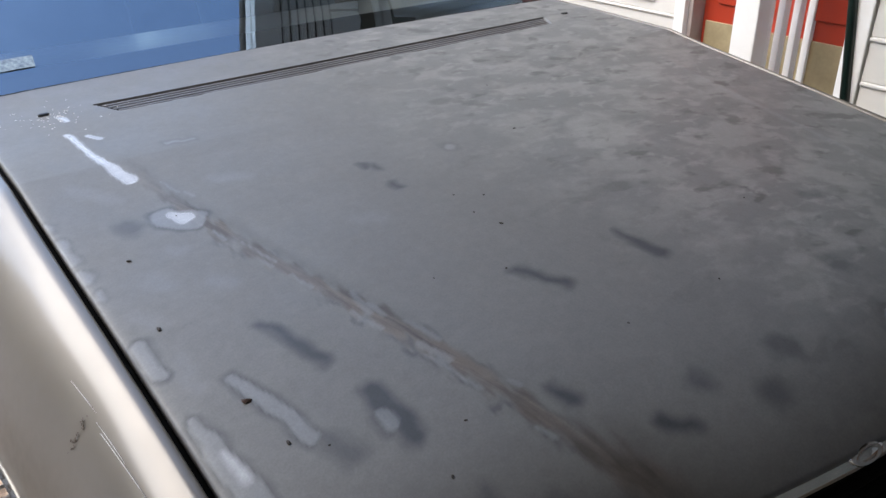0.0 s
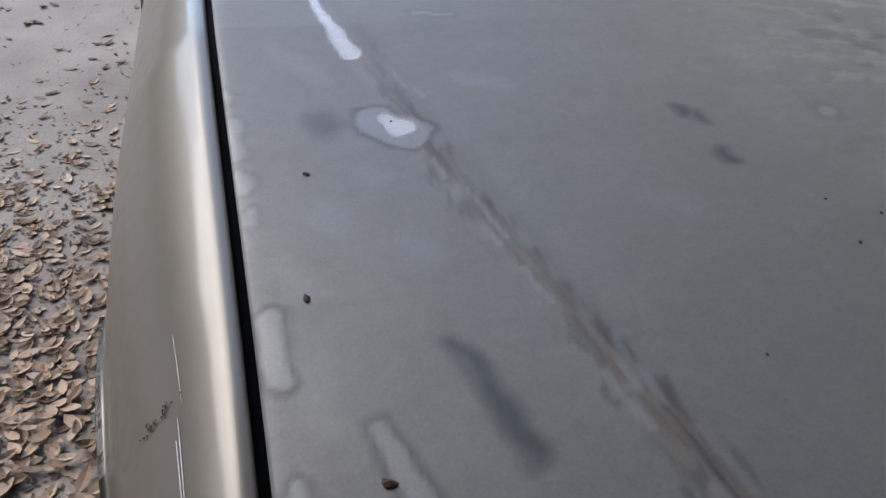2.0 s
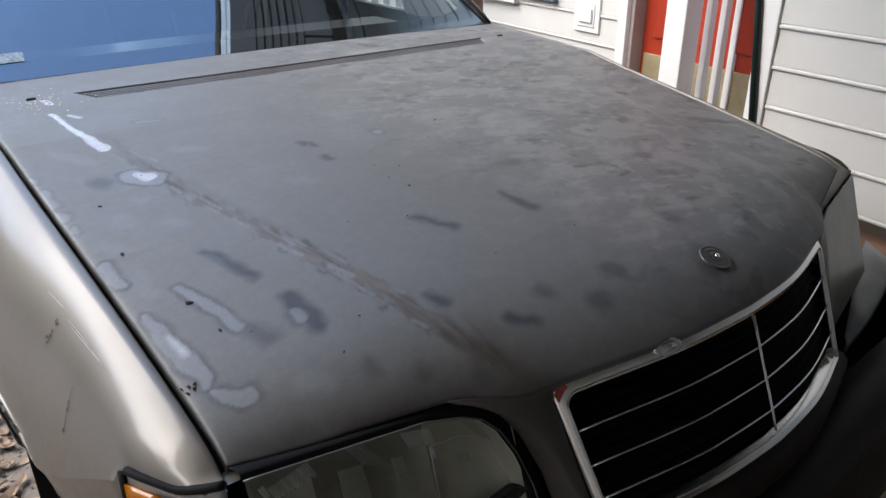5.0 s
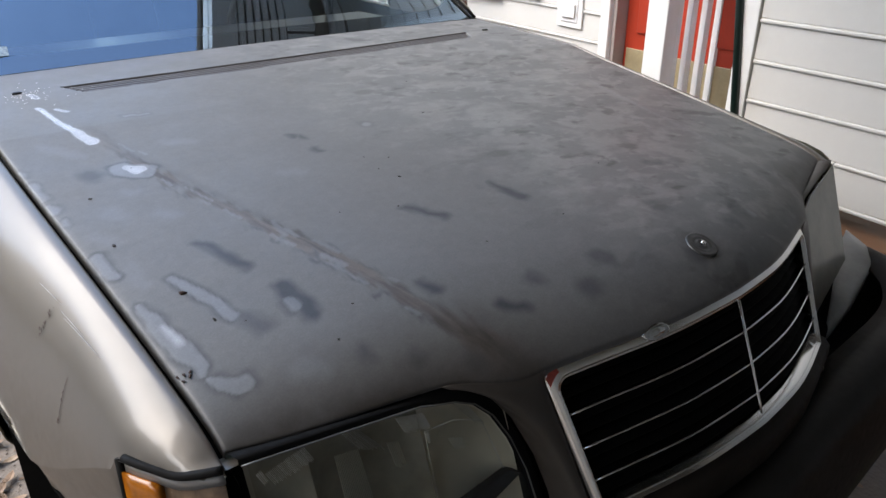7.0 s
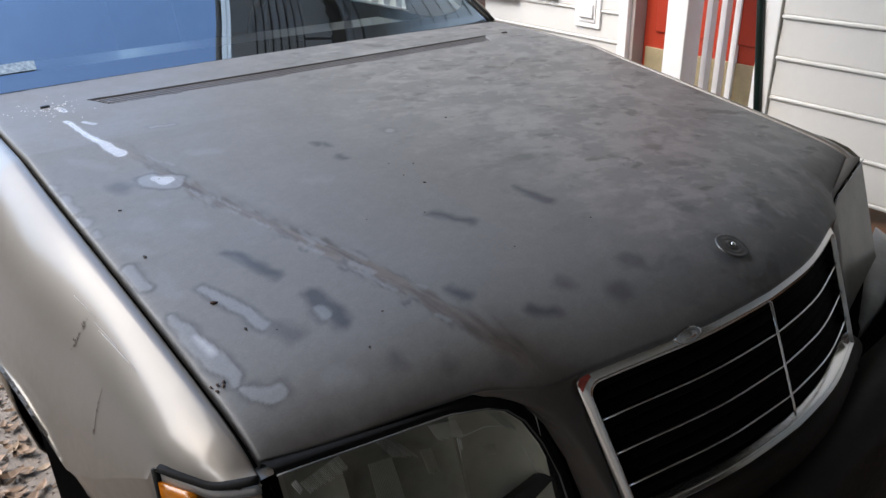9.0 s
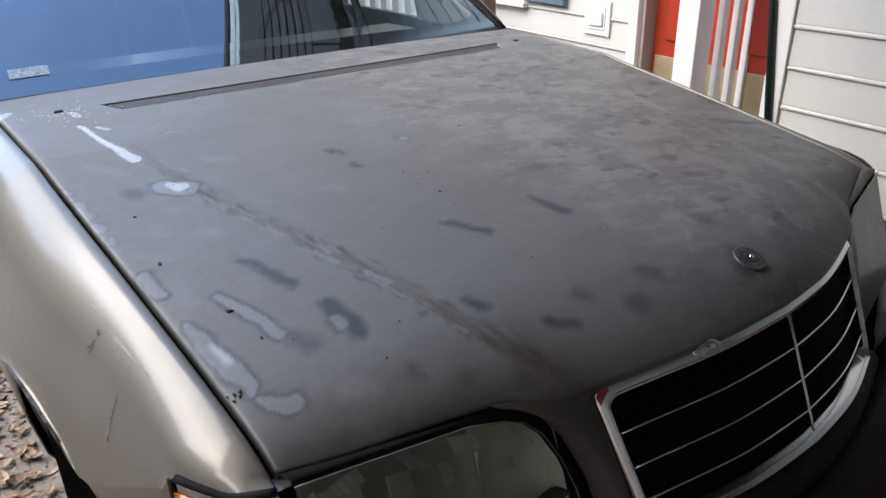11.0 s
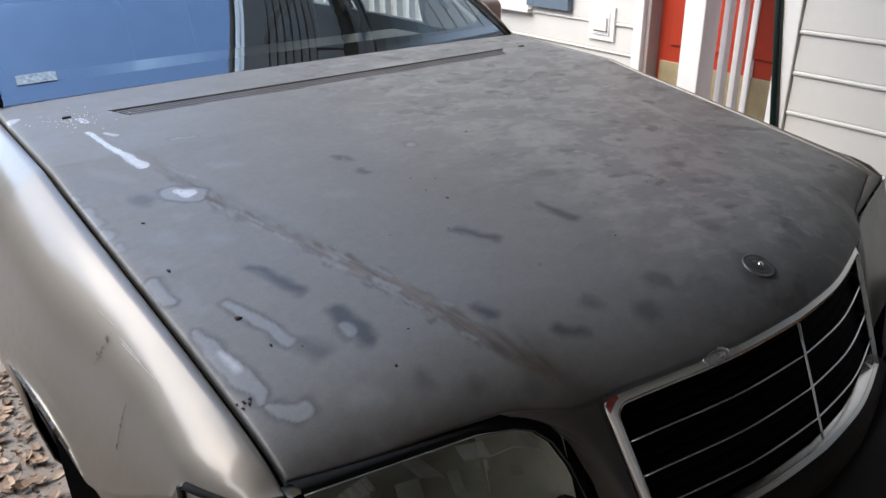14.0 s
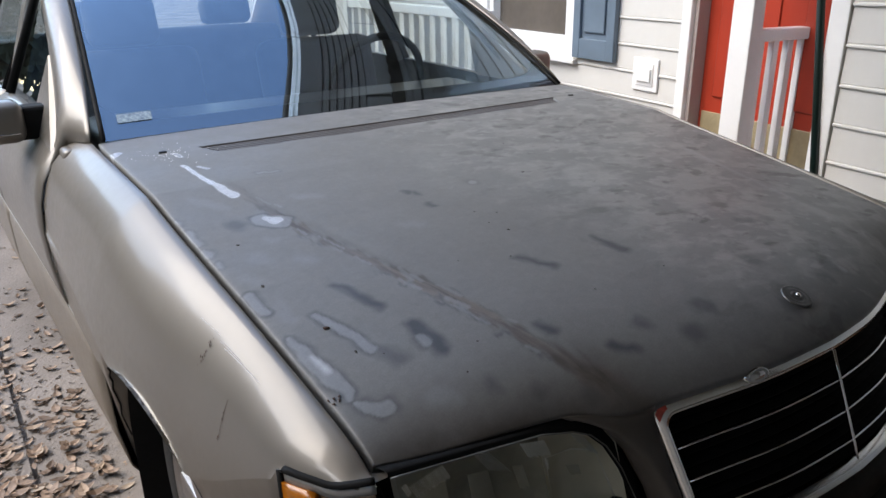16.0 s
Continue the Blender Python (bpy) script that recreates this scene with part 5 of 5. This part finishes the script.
rng = random.Random(5)


def leaf_mesh(v, f, x, y, z, size, flat):
    """A curled pointed oval leaf of ten triangles."""
    yaw, tip = rng.uniform(0, 6.28), rng.gauss(0, flat)
    roll = rng.gauss(0, flat)
    w = size * rng.uniform(0.36, 0.55)
    curl = size * rng.uniform(0.02, 0.30)
    rot = Euler((tip, roll, yaw)).to_matrix()
    o = len(v)
    pts = []
    for t, h in ((-0.5, 0.02), (-0.28, 0.8), (0.02, 1.0), (0.28, 0.72), (0.5, 0.02)):
        mid = curl * (4 * t * t - 0.4)
        pts.append((size * t, -w * 0.5 * h, mid + curl * 0.5 * h))
        pts.append((size * t, 0.0, mid))
        pts.append((size * t, w * 0.5 * h, mid + curl * 0.45 * h))
    low = min((rot @ Vector(p)).z for p in pts)
    for p in pts:
        q = rot @ Vector(p)
        v.append((x + q.x, y + q.y, z + q.z - low + 0.001))
    for i in range(4):
        for k in range(2):
            a = o + i * 3 + k
            f.append((a, a + 1, a + 4, a + 3))


def litter(name, label, spots, seed):
    rng.seed(seed)
    v, f = [], []
    for x, y, s, up in spots:
        leaf_mesh(v, f, x, y, ground_z(y) + up, s, 0.10 + 4.0 * up)
    ob = link_mesh(name, v, f, LEAF)
    return tagged(ob, label, "leaves", kind="stuff")


rl = random.Random(11)
spots = []
# the drift lying beside the front wheel
for _ in range(3900):
    x, y = rl.gauss(-1.50, 0.50), rl.gauss(1.20, 0.58)
    if x > -0.80 or y > 2.9 or y < -0.3:
        continue
    dens = math.exp(-(((y - 1.0) / 0.6) ** 2))
    spots.append((x, y, rl.uniform(0.026, 0.058), rl.uniform(0, 0.022) * dens))
litter("leaf_drift", "drift of dry brown leaves beside the front wheel", spots, 1)
spots = []
for _ in range(2600):
    x, y = rl.uniform(-4.5, -0.6), rl.uniform(0.2, 7.5)
    if rl.random() > math.exp(-(y - 1.0) / 2.2) + 0.06:
        continue
    spots.append((x, y, rl.uniform(0.03, 0.06), 0.0))
for _ in range(160):
    spots.append((rl.uniform(-0.9, 1.25), rl.uniform(-1.6, 0.6), rl.uniform(0.03, 0.06), 0.0))
for _ in range(3000):
    spots.append((rl.uniform(-4.0, -0.7), 0.1 + 5.5 * rl.random() ** 1.6, rl.uniform(0.006, 0.018), 0.0))
crumb_spots = []
for _ in range(5000):
    x, y = rl.gauss(-1.35, 0.45), rl.gauss(1.2, 0.75)
    if x < -0.78:
        crumb_spots.append((x, y, rl.uniform(0.006, 0.022), 0.0))
litter("leaf_crumbs", "dark crumbled leaf mould on the driveway", crumb_spots, 3).data.materials[0] = MOULD
litter("scattered_leaves", "scattered dry leaves on the driveway", spots, 2)

# ---- debris on the bonnet and wing ----
SPECK = mat("dark_debris", (0.025, 0.018, 0.014), 0.8, 0.0, 0.3, 60.0, 400.0)
RUST = mat("brown_leaf_crumb", (0.06, 0.032, 0.024), 0.8, 0.0, 0.3, 60.0, 400.0)


def crumb(x, y, r, material, lift=0.0, seed=0):
    rr = random.Random(seed)
    bm = bmesh.new()
    bmesh.ops.create_icosphere(bm, subdivisions=1, radius=r)
    for vert in bm.verts:
        vert.co = Vector((vert.co.x * 1.4, vert.co.y * 0.8, vert.co.z * 0.45)) * rr.uniform(0.65, 1.25)
    bmesh.ops.rotate(bm, matrix=Matrix.Rotation(rr.uniform(0, 6), 3, "Z"), verts=bm.verts)
    bmesh.ops.translate(bm, vec=(x, y, hood_z(x, y) + r * 0.25 + lift), verts=bm.verts)
    return bm


for i, (x, y, r) in enumerate(((-0.643, 0.525, 0.0034), (-0.600, 0.306, 0.0026), (-0.630, 0.659, 0.0028), (-0.227, 0.433, 0.0026), (-0.287, 0.355, 0.002), (-0.005, 0.656, 0.002), (-0.196, 0.505, 0.0016), (-0.228, 0.531, 0.0016), (-0.236, 0.477, 0.0018), (-0.548, 0.718, 0.0014), (-0.460, 0.215, 0.0018), (-0.116, 0.186, 0.0016), (0.079, 0.285, 0.0016), (-0.252, 0.200, 0.0014), (-0.504, 0.179, 0.0018), (0.622, 0.564, 0.0018), (-0.362, 0.396, 0.0014), (-0.572, 0.278, 0.0013), (0.30, 0.30, 0.0015), (0.10, 0.85, 0.0016), (0.46, 0.75, 0.0016))):
    sp = part("debris_speck", crumb(x, y, r, SPECK, 0, i), SPECK)
    tagged(sp, "tiny dark speck of debris on the bonnet", "debris", "specks on the bonnet")
crumbs = part("leaf_fleck", crumb(-0.610, 0.375, 0.0048, RUST, 0, 50), RUST)
tagged(crumbs, "dark brown crumbled leaf fleck on the bonnet", "leaf")
for k, (x, y) in enumerate(((-0.664, 0.250), (-0.668, 0.242), (-0.660, 0.243), (-0.671, 0.252), (-0.657, 0.249))):
    tagged(part("twig_crumb", crumb(x, y, 0.0024, RUST, 0.001, 60 + k), RUST), "brown crumb of twig caught at the bonnet gap", "debris", "crumbs at the gap")


# splatters on the wing
def wing_pt(y, z):
    sec = side_section(y, -1)[2:]
    best = min(range(len(sec) - 1), key=lambda i: abs((sec[i].z + sec[i + 1].z) / 2 - z))
    p, q = sec[best], sec[best + 1]
    t = max(0, min(1, (z - p.z) / (q.z - p.z))) if abs(q.z - p.z) > 1e-6 else 0
    return p.lerp(q, t) + Vector((-0.0008, 0, 0.0008))


def splatter(pts, seed, radius):
    rr = random.Random(seed)
    v, f = [], []
    for y, z in pts:
        for _ in range(5):
            c = wing_pt(y + rr.gauss(0, radius), z + rr.gauss(0, radius * 1.6))
            s = rr.uniform(0.0004, 0.0014)
            o = len(v)
            for a in range(6):
                v.append((c.x - 0.0006 * (a % 2), c.y + s * math.cos(a * 1.05), c.z + 1.6 * s * math.sin(a * 1.05)))
            v.append((c.x - 0.001, c.y, c.z + 0.0005))
            f += [(o + a, o + (a + 1) % 6, o + 6) for a in range(6)]
    ob = link_mesh("splatter", v, f, RUST)
    return tagged(ob, "dried brown splatter on the wing", "splatter", kind="stuff")


splatter([(0.486 + 0.001 * (k % 2), 0.867 - 0.005 * k) for k in range(3)] + [(0.488, 0.848), (0.486, 0.843)], 3, 0.0022)
splatter([(0.387, 0.808), (0.386, 0.800), (0.385, 0.775), (0.385, 0.771)], 4, 0.0010)
run = tube("splatter", [wing_pt(0.390 - 0.0005 * k, 0.824 - 0.005 * k) for k in range(11)], [0.0002 + 0.00005 * (k % 3) for k in range(11)], RUST, sides=5)
tagged(run, "thin dried brown run on the wing", "splatter")
# scratches in the paint, coloured near white for their glint
SCRATCH = mat("glinting_scratch", (0.90, 0.89, 0.86), 0.3, 0.0, 0.2, 90.0, 300.0)
for y0, z0, y1, z1, r in ((0.540, 0.884, 0.478, 0.877, 0.0005), (0.470, 0.872, 0.400, 0.864, 0.0006), (0.455, 0.868, 0.352, 0.858, 0.0008)):
    scratch = tube("scratch", [wing_pt(y0 + (y1 - y0) * k / 6, z0 + (z1 - z0) * k / 6) for k in range(7)], [0.55 * r * (0.3 + 0.7 * math.sin(math.pi * (k + 0.5) / 7)) for k in range(7)], SCRATCH, car, "pale scratch in the wing paint", sides=5)
# sticker on the windscreen
STICK = mat("pale_sticker_paper", (0.26, 0.33, 0.37), 0.5, 0.0, 0.45, 140.0, 300.0, tint=(0.05, 0.09, 0.15))
rows = [[screen_pt(-0.935 + 0.115 * i / 6, 0.058 + 0.032 * j / 3) + Vector((0, -0.0012, 0.0014)) for i in range(7)] for j in range(4)]
sheet("windscreen_sticker", rows, STICK, car, "pale worn paper sticker on the windscreen")

# pale overspray dots near the washer jet
rd = random.Random(9)
v, f = [], []
for _ in range(90):
    x, y = rd.gauss(-0.60, 0.035), rd.gauss(1.14, 0.035)
    if abs(x) > gap_x(y) - 0.02 or y > 1.24:
        continue
    s = rd.uniform(0.0004, 0.0014)
    o = len(v)
    for a in range(6):
        v.append((x + s * 1.5 * math.cos(a * 1.047), y + s * math.sin(a * 1.047), hood_z(x, y) + 0.0004))
    v.append((x, y, hood_z(x, y) + 0.0012))
    f += [(o + a, o + (a + 1) % 6, o + 6) for a in range(6)]
tagged(link_mesh("paint_dots", v, f, WHITE), "pale flecks of overspray on the bonnet", "flecks", kind="stuff")
